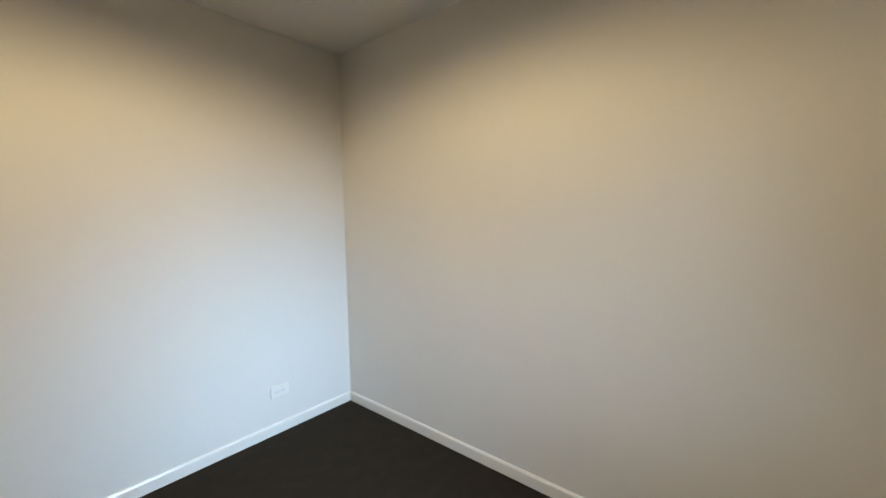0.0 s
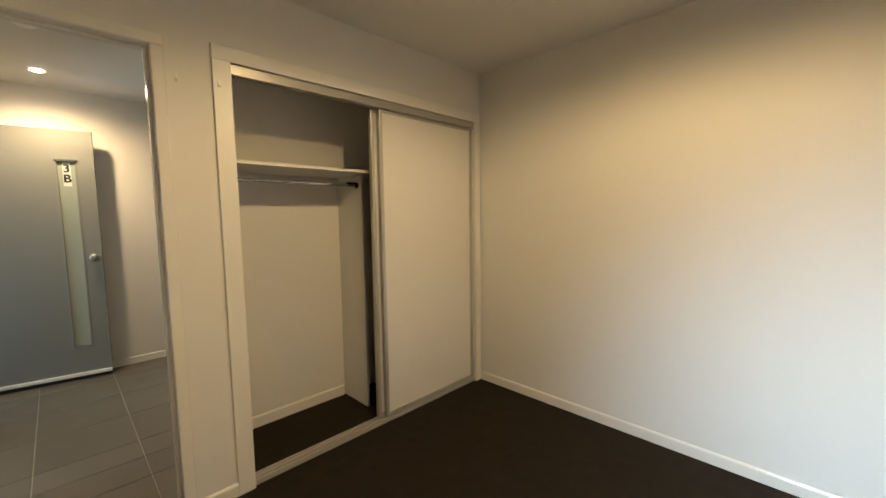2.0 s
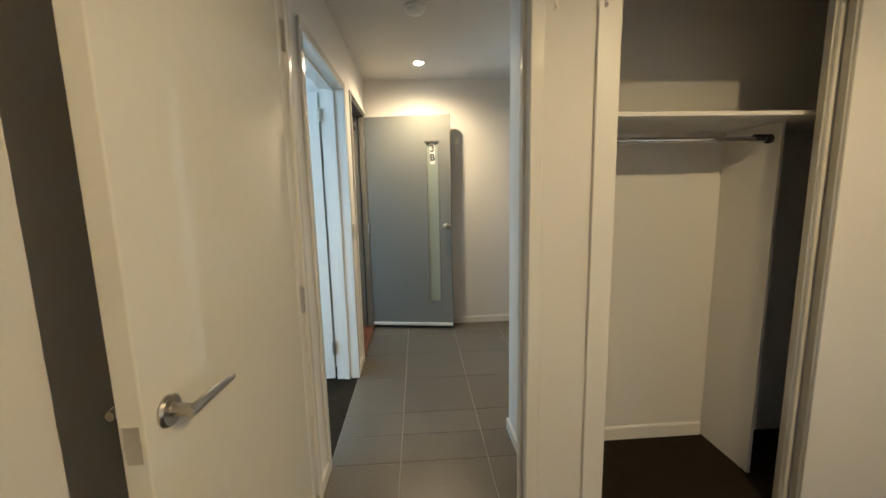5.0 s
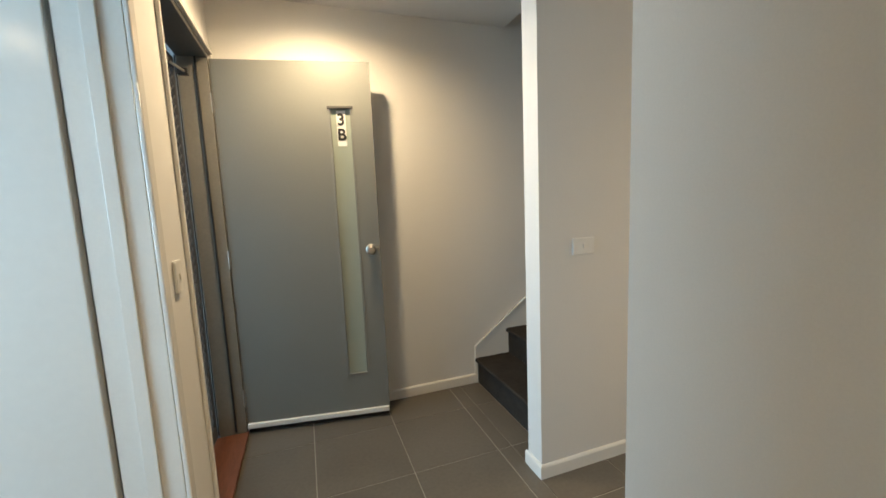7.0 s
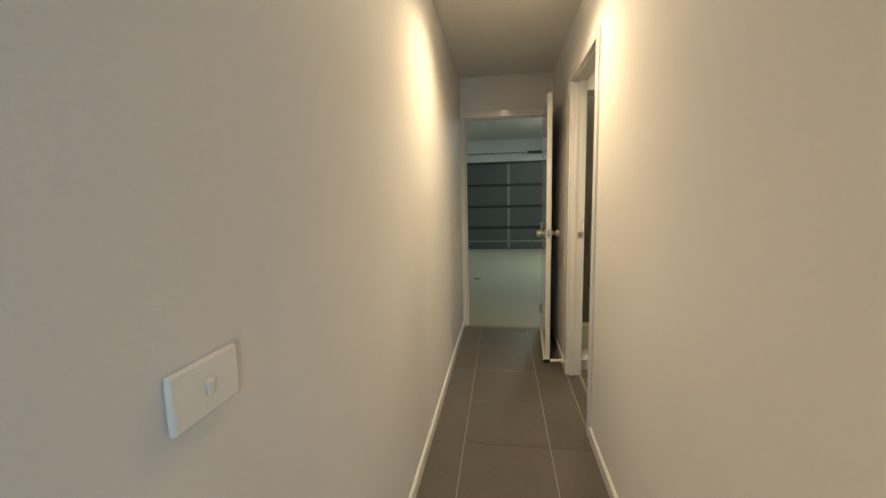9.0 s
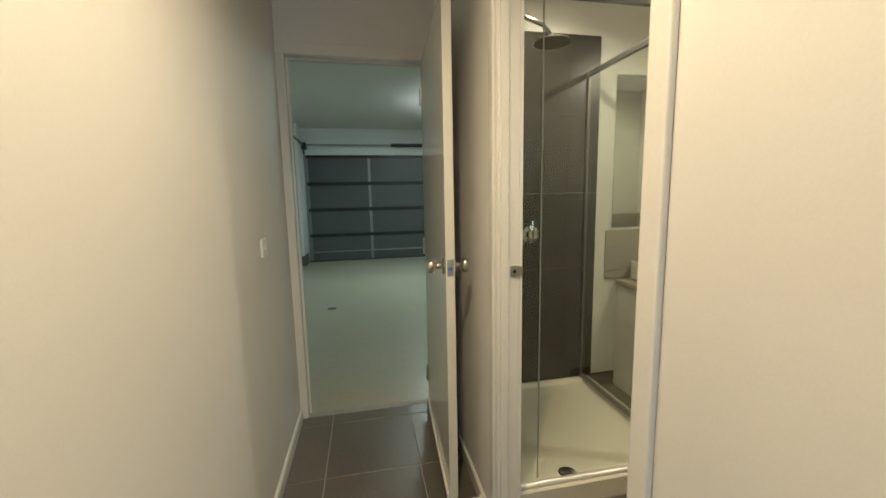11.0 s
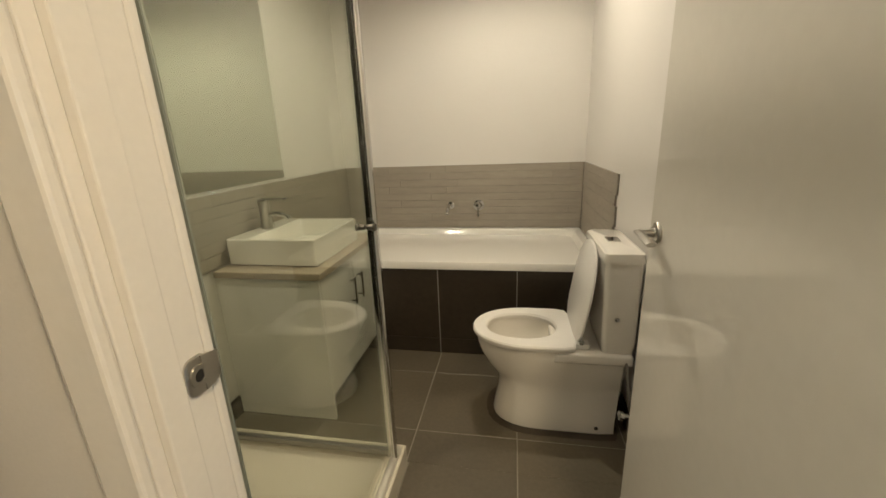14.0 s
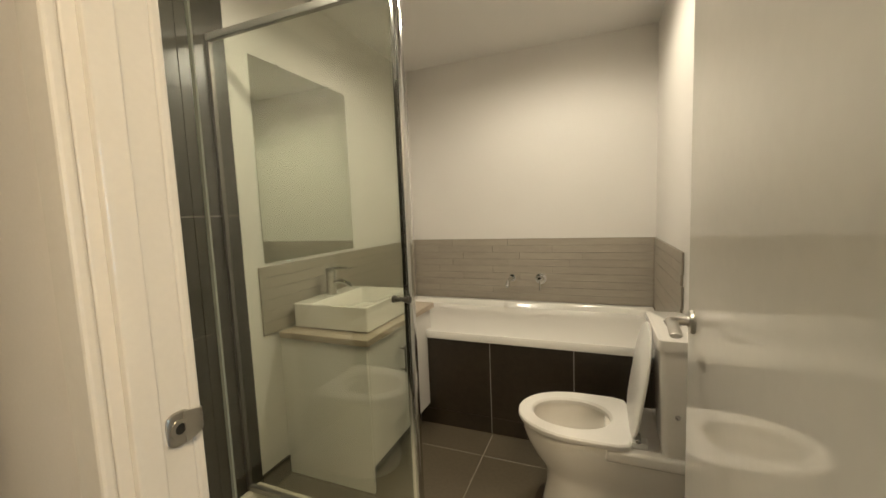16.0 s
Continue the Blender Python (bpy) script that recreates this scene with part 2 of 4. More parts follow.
def struct(name, bm, mat, label, category, smooth=False):
    return tagged(new(name, mesh(name, bm, mat, smooth)), label, category, kind="structure")


def wall(name, x0, x1, y0, y1, label, holes=(), z0=0.0, z1=CEIL, mat=None):
    """A wall of boxes; holes (u0, u1, w0, w1) run along its longer side."""
    bm = bmesh.new()
    along_x = (x1 - x0) > (y1 - y0)
    a0, a1 = (x0, x1) if along_x else (y0, y1)

    def piece(u0, u1, w0, w1):
        if u1 - u0 > 1e-4 and w1 - w0 > 1e-4:
            bx(bm, u0 if along_x else x0, u1 if along_x else x1, y0 if along_x else u0, y1 if along_x else u1, w0, w1)
    u = a0
    for h0, h1, w0, w1 in sorted(holes):
        piece(u, h0, z0, z1)
        piece(h0, h1, z0, w0)
        piece(h0, h1, w1, z1)
        u = h1
    piece(u, a1, z0, z1)
    return struct(name, bm, mat or PAINT, label, "wall")


def skirting(name, x0, y0, x1, y1, nx, ny, h=0.066, t=0.012, mat=None, label="white gloss painted skirting board along the wall"):
    """A board along a wall's foot from (x0, y0) to (x1, y1); (nx, ny) points into the room."""
    bm = bmesh.new()
    prof = [(0, 0), (t, 0), (t, h - 0.010), (t - 0.004, h - 0.003), (t - 0.008, h), (0, h)]
    loft(bm, [[(x + nx * d, y + ny * d, z) for d, z in prof] for x, y in ((x0, y0), (x1, y1))])
    return struct(name, bm, mat or TRIM, label, "skirting board")


def architrave(name, along, a0, a1, face, n, head=2.05, w=0.045, t=0.014, label="white gloss painted door architrave"):
    """Three boards round an opening a0..a1 on the wall face; n is +1 or -1 out of the wall."""
    root = tagged(new(name), label, "architrave", kind="structure")
    f0, f1 = sorted((face, face + n * t))
    for nm, u0, u1, z0, z1 in (("side_board", a0 - w, a0, 0, head), ("side_board", a1, a1 + w, 0, head), ("head_board", a0 - w, a1 + w, head, head + w)):
        bm = box(u0, u1, f0, f1, z0, z1, bev=0.004) if along == "x" else box(f0, f1, u0, u1, z0, z1, bev=0.004)
        part(nm, bm, TRIM, root)
    return root


def jambs(name, along, a0, a1, f0, f1, head=2.05, t=0.02, stop=None, label="white gloss painted door jamb lining"):
    """Lining boards inside an opening, each just inside the wall's hole, with a stop bead."""
    root = tagged(new(name), label, "door jamb", kind="structure")
    for nm, u0, u1, z0, z1 in (("jamb", a0 - t, a0, 0, head + t), ("jamb", a1, a1 + t, 0, head + t), ("head_jamb", a0, a1, head, head + t)):
        bm = box(u0, u1, f0, f1, z0, z1, bev=0.002) if along == "x" else box(f0, f1, u0, u1, z0, z1, bev=0.002)
        part(nm, bm, TRIM, root)
    if stop:
        s0, s1 = stop
        for nm, u0, u1, z0, z1 in (("stop_bead", a0, a0 + 0.012, 0, head), ("stop_bead", a1 - 0.012, a1, 0, head), ("head_stop_bead", a0 + 0.012, a1 - 0.012, head - 0.012, head)):
            bm = box(u0, u1, s0, s1, z0, z1, bev=0.002) if along == "x" else box(s0, s1, u0, u1, z0, z1, bev=0.002)
            part(nm, bm, TRIM, root)
    return root


# ---- plan ----
WX, EX, SY, NY = -0.65, 2.33, -1.103, 1.86          # bedroom faces
HX, FY = -0.60, 4.441                                # hall's outer wall, far wall
CN, CS = 3.440, 2.583                                # corridor faces
GX = 4.352                                           # corridor's end wall
BX0, BX1, BY0, BY1 = 2.499, 4.30, -0.112, 2.500      # bathroom faces
DH = 2.05

wall("wall_bedroom_west", -0.90, WX, -1.20, 1.11, "cream painted bedroom wall with a window", [(-0.95, 0.35, 0.55, 2.10)])
wall("wall_bedroom_nook", -0.90, -0.755, 1.11, 1.96, "cream painted recess behind the open door")
wall("wall_bedroom_south", WX, EX, -1.20, SY, "cream painted bedroom wall")
wall("wall_bedroom_bathroom", EX, BX0, -1.20, 2.500, "cream painted wall between bedroom and bathroom")
wall("wall_bedroom_north", -0.755, EX, NY, 1.96, "cream painted wall with a doorway and a wardrobe opening", [(-0.55, 0.275, 0, DH + 0.02), (0.55, 2.26, 0, 2.05)])
wall("wall_wardrobe_back", 0.366, EX, 2.44, CS, "cream painted wall behind the wardrobe")
wall("wall_wardrobe_side", 0.366, 0.50, 1.96, 2.44, "cream painted wall between hall and wardrobe")
wall("wall_corridor_bathroom", EX, GX, 2.500, CS, "cream painted corridor wall with the bathroom doorway", [(2.592, 3.345, 0, DH + 0.02)])
wall("wall_corridor_north", 0.740, GX, CN, 3.552, "cream painted wall between corridor and stairs")
wall("wall_corridor_end", GX, 4.45, 2.500, 3.572, "cream painted end wall with the garage doorway", [(2.617, 3.42, 0, DH + 0.02)])
wall("wall_bathroom_east", BX1, 4.45, -0.30, 2.500, "cream painted bathroom wall")
wall("wall_bathroom_south", BX0, BX1, -0.30, BY0, "cream painted bathroom wall above the bath")
wall("wall_hall_west", -0.75, HX, 1.96, FY, "cream painted hall wall with two doorways", [(2.34, 3.325, 0, DH + 0.02), (3.60, 4.425, 0, 2.10)])
wall("wall_hall_far", -0.75, 4.45, FY, 4.55, "cream painted wall beside the stairs", z1=4.9)
wall("wall_stair_upper", 0.735, 4.45, 3.452, 3.562, "cream painted wall above the stairs", z0=CEIL + 0.1, z1=4.9)
wall("wall_stair_end", 4.352, 4.45, 3.572, FY, "cream painted end wall of the stairs", z1=4.9)

_bm = box(-0.90, EX, -1.2, 2.44, CEIL, CEIL + 0.1)
struct("ceiling_bedroom", _bm, CEILP, "white painted plasterboard ceiling", "ceiling")
_bm = bmesh.new()
bx(_bm, -0.75, GX, CS - 0.1, CN, CEIL + 0.001, CEIL + 0.1)
bx(_bm, -0.75, 1.15, CN, FY, CEIL + 0.001, CEIL + 0.1)
bx(_bm, -0.75, 0.40, 1.96, CS - 0.1, CEIL - 0.001, CEIL + 0.1)
struct("ceiling_hall", _bm, CEILP, "white painted plasterboard hall ceiling", "ceiling")
struct("ceiling_bathroom", box(BX0, BX1, BY0, BY1, CEIL, CEIL + 0.1), CEILP, "white painted bathroom ceiling", "ceiling")
struct("ceiling_stairs", box(0.4, 4.45, 3.45, FY + 0.1, 4.9, 5.0), CEILP, "white painted stair ceiling", "ceiling")
struct("wall_stair_bulkhead", box(1.13, 1.15, 3.572, FY, CEIL + 0.1, 4.9), PAINT, "cream painted bulkhead over the stairs", "wall")

# floors
struct("floor_bedroom", box(-0.80, EX, -1.2, 1.882, -0.10, 0.0), CARPET, "dark brown cut pile carpet", "carpet")
struct("floor_wardrobe", box(0.50, EX, 1.962, 2.44, -0.10, -0.001), CARPET, "dark brown carpet inside the wardrobe", "carpet")
struct("ground", box(-60, 60, -60, 60, -0.30, -0.14), GROUND, "grey concrete paving outside", "ground")
FLOOR_HALL = struct("floor_hall", box(-0.60, 4.40, 1.884, 4.443, -0.09, -0.0026), GROUT, "grey porcelain tiled floor with pale grout", "floor")
FLOOR_BATH = struct("floor_bathroom", box(BX0, BX1, BY0, 2.560, -0.089, -0.0013), DGROUT, "brown-grey tiled bathroom floor", "floor")
struct("floor_garage", box(4.402, 10.6, -1.6, 4.8, -0.12, -0.012), CONC, "pale worn garage concrete slab", "floor")

# ---- skirtings ----
skirting("baseboard", EX, SY, EX, NY, -1, 0)
skirting("baseboard", WX, SY, EX - 0.012, SY, 0, 1)
skirting("baseboard", WX, SY + 0.012, WX, 1.11, 1, 0)
skirting("baseboard", 0.302, NY, 0.474, NY, 0, -1)
skirting("baseboard", 0.50, 2.44, 1.40, 2.44, 0, -1, h=0.075)
skirting("baseboard", 0.366, CS, 2.566, CS, 0, 1)
skirting("baseboard", 3.372, CS, GX, CS, 0, 1)
skirting("baseboard", 0.740, CN, GX, CN, 0, -1)
skirting("baseboard", 0.740, CN - 0.012, 0.740, 3.564, -1, 0)
skirting("baseboard", 0.375, 1.974, 0.366, CS + 0.012, -1, 0)
skirting("baseboard", HX, FY, 0.865, FY, 0, -1)
skirting("baseboard", HX, 3.372, HX, 3.553, 1, 0)
skirting("baseboard", HX, 1.974, HX, 2.313, 1, 0)

# ---- doorways ----
architrave("architrave_bedroom", "x", -0.53, 0.255, NY, -1)
architrave("architrave_bedroom_hall", "x", -0.53, 0.255, 1.96, 1, w=0.045)
jambs("jamb_bedroom", "x", -0.53, 0.255, NY, 1.96, stop=(1.90, 1.935))
architrave("architrave_bathroom", "x", 2.612, 3.325, CS, 1)
architrave("architrave_bathroom_inside", "x", 2.612, 3.325, BY1, -1, w=0.04)
jambs("jamb_bathroom", "x", 2.612, 3.325, BY1, CS, stop=(2.541, 2.57))
architrave("architrave_garage", "y", 2.637, 3.40, GX, -1, w=0.06)
jambs("jamb_garage", "y", 2.637, 3.40, GX, 4.45, stop=(4.395, 4.43))
architrave("architrave_side_room", "y", 2.36, 3.305, HX, 1)
jambs("jamb_side_room", "y", 2.36, 3.305, -0.75, HX, stop=(-0.69, -0.655))


def lever(parent, at, n, along, z, name="lever_handle", length=0.115, flat=False):
    """A round rose and a flat lever. n: unit vector out of the door; along: unit vector of the lever."""
    o, n, a = Vector((at[0], at[1], z)), Vector(n), Vector(along)
    bm = bmesh.new()
    lathe(bm, [(0.001, 0.0), (0.026, 0.0), (0.027, 0.004), (0.024, 0.009), (0.012, 0.010), (0.0095, 0.014), (0.009, 0.045), (0.001, 0.047)], o, n)
    q = o + n * 0.042
    up = Vector((0, 0, 1))
    rings = []
    shape = ((-0.012, 0.008, 0.007), (0.0, 0.010, 0.008), (0.03, 0.0095, 0.006), (length * 0.8, 0.0085, 0.0045), (length, 0.006, 0.003))
    if flat:
        shape = ((-0.014, 0.005, 0.010), (-0.011, 0.0065, 0.0125), (length - 0.004, 0.0065, 0.0125), (length, 0.005, 0.011))
    for s, hw, ht in shape:
        c = q + a * s + n * (0.010 * (s / length) ** 2)
        rings.append([c + up * hw * math.cos(k * math.pi / 5) + n * ht * math.sin(k * math.pi / 5) for k in range(10)])
    loft(bm, rings)
    return part(name, bm, SATIN, parent, "satin nickel lever handle on a round rose", smooth=True)


def knob(parent, at, n, z):
    bm = lathe(bmesh.new(), [(0.001, 0), (0.032, 0), (0.033, 0.005), (0.024, 0.010), (0.013, 0.014), (0.012, 0.028), (0.020, 0.034), (0.028, 0.044),
                             (0.0285, 0.054), (0.025, 0.063), (0.015, 0.068), (0.001, 0.069)], (at[0], at[1], z), n)
    return part("door_knob", bm, SATIN, parent, "satin nickel round door knob", smooth=True)


def hinge(parent, x, y, z, axis="z"):
    bm = cyl(bmesh.new(), (x, y, z - 0.045), (x, y, z + 0.045), 0.0065, 10)
    cyl(bm, (x, y, z + 0.045), (x, y, z + 0.052), 0.004, 8)
    bx(bm, x - 0.012, x + 0.012, y - 0.0025, y + 0.0025, z - 0.045, z + 0.045)
    return part("hinge", bm, SATIN, parent, "steel butt hinge")


# bedroom door, open flat along the wall
d = thing("door_bedroom", "cream gloss painted door standing open against the wall", "door", (-0.53, 1.868, 0))
part("door_leaf", box(-0.570, -0.532, 1.112, 1.874, 0.012, 2.035, bev=0.003), DOORP, d)
lever(d, (-0.532, 1.165), (1, 0, 0), (0, 1, 0), 1.02)
lever(d, (-0.570, 1.165), (-1, 0, 0), (0, 1, 0), 1.02)
bm = cyl(bmesh.new(), (-0.551, 1.113, 0.995), (-0.551, 1.1095, 0.995), 0.012, 16)
bx(bm, -0.562, -0.540, 1.1105, 1.113, 0.965, 1.025)
part("latch_plate", bm, SATIN, d, "satin steel latch plate on the door edge")
for z in (0.2, 1.0, 1.85):
    hinge(d, -0.529, 1.882, z)

# bathroom door, open into the room
d = thing("door_bathroom", "cream gloss painted bathroom door standing open", "door", (2.637, 2.48, 0))
part("door_leaf", box(2.620, 2.656, 1.768, 2.490, 0.014, 2.035, bev=0.003), DOORP, d)
lever(d, (2.656, 1.826), (1, 0, 0), (0, 1, 0), 1.012, flat=True)
lever(d, (2.620, 1.826), (-1, 0, 0), (0, 1, 0), 1.012, flat=True)
for z in (0.2, 1.0, 1.85):
    hinge(d, 2.617, 2.496, z)


def strike_outline(y0, y1, z0, z1, r, x):
    return [(x, y, z) for z, y, _ in rring(z0, z1, y0, y1, 0, r, 4)]


def rring(x0, x1, y0, y1, z, r, n=4):
    out = []
    for cx, cy, a0 in ((x1 - r, y1 - r, 0), (x0 + r, y1 - r, 90), (x0 + r, y0 + r, 180), (x1 - r, y0 + r, 270)):
        for k in range(n + 1):
            a = radians(a0 + 90 * k / n)
            out.append((cx + r * math.cos(a), cy + r * math.sin(a), z))
    return out


bm = loft(bmesh.new(), [strike_outline(2.501, 2.532, 1.007, 1.049, 0.011, 3.3247), strike_outline(2.501, 2.532, 1.007, 1.049, 0.011, 3.3225), strike_outline(2.503, 2.530, 1.009, 1.047, 0.010, 3.3215)])
s = tagged(new("strike_plate", mesh("strike_plate", bm, SATIN)), "satin nickel latch strike plate on the jamb", "strike plate", kind="structure")
bm = bmesh.new()
loft(bm, [[(x, y, 1.028 - h), (x, y, 1.028 + h), (x + 0.0022, y, 1.028 + h), (x + 0.0022, y, 1.028 - h)] for x, y, h in
          ((3.3195, 2.512, 0.020), (3.3190, 2.502, 0.018), (3.3195, 2.493, 0.015), (3.3225, 2.487, 0.013), (3.327, 2.4845, 0.012))])
part("strike_lip", bm, SATIN, s, "curved metal lip", smooth=True)
part("latch_ring", lathe(bmesh.new(), [(0.0065, 0), (0.0125, 0), (0.0120, 0.0022), (0.0070, 0.0022)], (3.3214, 2.517, 1.028), (-1, 0, 0), 22, ring=True), SATIN, s, smooth=True)
part("latch_hole", cyl(bmesh.new(), (3.3213, 2.517, 1.028), (3.3207, 2.517, 1.028), 0.0066, 18), BLACK, s, "dark round latch hole")

# garage door leaf, open into the corridor
d = thing("door_garage_entry", "cream painted door open into the corridor", "door", (4.345, 2.655, 0))
part("door_leaf", box(3.512, 4.338, 2.639, 2.675, 0.030, 2.035, bev=0.003), DOORP, d)
knob(d, (3.565, 2.675), (0, 1, 0), 1.017)
knob(d, (3.565, 2.639), (0, -1, 0), 1.017)
part("latch_plate", box(3.5095, 3.5120, 2.645, 2.669, 0.985, 1.05), SATIN, d, "satin steel latch plate")
part("sticker", cyl(bmesh.new(), (3.5085, 2.657, 1.012), (3.5094, 2.657, 1.012), 0.009, 14), STICK, d, "small blue sticker")
part("weather_strip", box(3.514, 4.336, 2.6755, 2.688, 0.026, 0.052, bev=0.004), TRIM, d, "white weather strip along the bottom edge")
# on this leaf the black strip stands in for the shaded gap beneath
part("gap_strip", box(3.514, 4.336, 2.642, 2.684, 0.004, 0.029), BLACK, d, "black strip filling the gap under the door")
for z in (0.2, 1.0, 1.85):
    hinge(d, 4.345, 2.679, z)
d.matrix_world = d.matrix_world @ pose(0, 0, 0, 0, 0, -3.2)
ds = thing("door_stop", "white plastic door stop fixed to the skirting board", "door stop", (3.47, 2.60, 0.045))
part("stem", cyl(bmesh.new(), (3.47, 2.596, 0.045), (3.47, 2.672, 0.045), 0.010, 14), PLASTIC, ds, smooth=True)
part("base_disc", cyl(bmesh.new(), (3.47, 2.5955, 0.045), (3.47, 2.602, 0.045), 0.018, 16, bev=0.002), PLASTIC, ds, smooth=True)
part("rubber_tip", cyl(bmesh.new(), (3.47, 2.672, 0.045), (3.47, 2.684, 0.045), 0.0125, 14, bev=0.003), PLASTIC, ds, "soft white rubber tip", smooth=True)
s = tagged(new("strike_plate", mesh("strike_plate", box(4.37, 4.395, 3.3975, 3.3995, 0.985, 1.05), SATIN)), "satin nickel strike plate on the garage door jamb", "strike plate", kind="structure")

# side room door leaf
d = thing("door_side_room", "white gloss painted door open into the side room", "door", (-0.755, 3.30, 0))
part("door_leaf", box(-1.69, -0.762, 3.296, 3.332, 0.012, 2.035, bev=0.003), DOORS, d)
lever(d, (-1.63, 3.296), (0, -1, 0), (1, 0, 0), 1.02)
for z in (0.25, 1.88):
    hinge(d, -0.757, 3.292, z)

# ---- side room ----
wall("wall_side_room_south", -3.0, -0.90, 0.80, 0.90, "white painted wall", [])
wall("wall_side_room_east", -1.0, -0.90, 0.90, 1.96, "white painted wall")
struct("wall_side_room_return", box(-0.90, -0.752, 1.962, 2.33, 0, CEIL), PAINT, "white painted wall beside the doorway", "wall")
wall("wall_side_room_west", -3.1, -3.0, 0.80, 3.62, "white painted wall with a window", [(1.2, 2.6, 0.9, 2.1)])
wall("wall_side_room_north", -3.0, -0.75, 3.52, 3.59, "white painted wall")
struct("ceiling_side_room", box(-3.1, -0.90, 0.80, 3.62, CEIL, CEIL + 0.1), CEILP, "white painted ceiling", "ceiling")
struct("ceiling_side_room_door", box(-0.90, -0.75, 1.962, 3.62, CEIL, CEIL + 0.1), CEILP, "white painted ceiling strip", "ceiling")
struct("floor_side_room", box(-3.0, -0.60, 0.90, 3.52, -0.10, -0.003), CARPET, "dark carpet in the side room", "carpet")


def window(name, along, a0, a1, z0, z1, f, label):
    root = tagged(new(name), label, "window", kind="structure")
    t, d = 0.05, 0.03

    def b(u0, u1, w0, w1, e=d):
        return box(u0, u1, f - e, f + e, w0, w1, bev=0.004) if along == "x" else box(f - e, f + e, u0, u1, w0, w1, bev=0.004)
    mid = (a0 + a1) / 2
    for u0, u1, w0, w1 in ((a0, a0 + t, z0, z1), (a1 - t, a1, z0, z1), (a0 + t, a1 - t, z0, z0 + t), (a0 + t, a1 - t, z1 - t, z1), (mid - t / 2, mid + t / 2, z0 + t, z1 - t)):
        part("window_frame", b(u0, u1, w0, w1), ALU, root)
    for u0, u1 in ((a0 + t, mid - t / 2), (mid + t / 2, a1 - t)):
        p = part("pane", b(u0, u1, z0 + t, z1 - t, 0.003), WINGL, root)
        p.visible_shadow = False
    return root


window("window_1", "y", -0.95, 0.35, 0.55, 2.10, -0.84, "aluminium framed bedroom window")
window("window_2", "y", 1.2, 2.6, 0.9, 2.1, -3.05, "aluminium framed side room window")

# ---- front door ----
fr = tagged(new("door_frame_front"), "dark and taupe painted front door frame with a red timber sill", "door frame", kind="structure")
for nm, a, mt in (("frame_post", (-0.745, -0.605, 3.602, 3.632, 0, 2.075), FRAMEB), ("frame_post", (-0.745, -0.605, 4.393, 4.423, 0, 2.075), FRAMEB),
                  ("frame_head", (-0.745, -0.605, 3.602, 4.423, 2.075, 2.098), FRAMED), ("door_seal", (-0.665, -0.655, 4.383, 4.393, 0.03, 2.075), BLACK),
                  ("door_stop", (-0.7505, -0.744, 4.385, 4.3925, 0.03, 2.075), BLACK), ("door_stop", (-0.7505, -0.744, 3.6325, 3.64, 0.03, 2.075), BLACK)):
    part(nm, box(*a, bev=0.003), mt, fr)
part("timber_sill", box(-0.80, -0.598, 3.634, 4.391, -0.02, 0.018, bev=0.004), SILLW, fr, "worn red timber sill")
architrave("architrave_front_door", "y", 3.60, 4.425, HX, 1, head=2.10, w=0.018, t=0.014)

d = thing("front_door", "light grey front door open inwards with a frosted glass strip", "door", (-0.60, 4.405, 0))
d.matrix_world = pose(-0.600, 4.402, 0, 0, 0, -9.5)
bpy.context.view_layer.update()


def front(name, bm, mat, label="", smooth=False, parent=None):
    o = new(name, mesh(name, bm, mat, smooth))
    o.parent = parent or d
    return tagged(o, label)


# leaf in its own axes: x along the leaf, y from its inner face at 0 back to 0.04
x0, x1, z0, z1 = 0.585, 0.700, 0.285, 1.826
bm = bmesh.new()
for a in ((0.0, x0, 0, 0.04, 0.035, 2.072), (x1, 0.815, 0, 0.04, 0.035, 2.072), (x0, x1, 0, 0.04, 0.035, z0), (x0, x1, 0, 0.04, z1, 2.072)):
    bx(bm, *a)
bmesh.ops.remove_doubles(bm, verts=bm.verts, dist=0.0001)
front("door_leaf", bm, FRONTD)
front("glass_strip", box(x0 + 0.002, x1 - 0.002, 0.012, 0.028, z0 + 0.002, z1 - 0.002), FROST, "narrow frosted glass strip")
for a in ((x0 - 0.006, x0 + 0.006, -0.003, 0.010, z0, z1), (x1 - 0.006, x1 + 0.006, -0.003, 0.010, z0, z1), (x0 - 0.006, x1 + 0.006, -0.004, 0.010, z0 - 0.008, z0 + 0.006)):
    front("glazing_bead", box(*a, bev=0.002), FRONTD)
front("number_bracket", box(x0 - 0.012, x1 + 0.012, -0.008, 0.010, z1 - 0.006, z1 + 0.010, bev=0.002), FRAMED, "dark metal strip above the number")
pl = front("number_plate", box(x0 + 0.034, x1 - 0.032, 0.0085, 0.0115, z1 - 0.205, z1 - 0.012), PLASTIC, "white plate with the dark number 3B")
for ch, zz in (("3", z1 - 0.090), ("B", z1 - 0.172)):
    cu = bpy.data.curves.new("number", "FONT")
    cu.body, cu.size, cu.extrude, cu.align_x, cu.offset = ch, 0.088, 0.0012, "CENTER", 0.0022
    tmp = new("number_text", cu)
    bpy.context.view_layer.update()
    me = bpy.data.meshes.new_from_object(tmp.evaluated_get(bpy.context.evaluated_depsgraph_get()))
    bpy.data.objects.remove(tmp)
    me.materials.clear()
    me.materials.append(BLACK)
    o = new("digit", me)
    o.parent = pl
    o.matrix_basis = pose((x0 + x1) / 2 + 0.001, 0.0068, zz, 90, 0, 0)
front("weather_strip", box(0.002, 0.813, -0.016, 0.004, 0.032, 0.062, bev=0.005), TRIM, "white weather strip along the bottom edge")
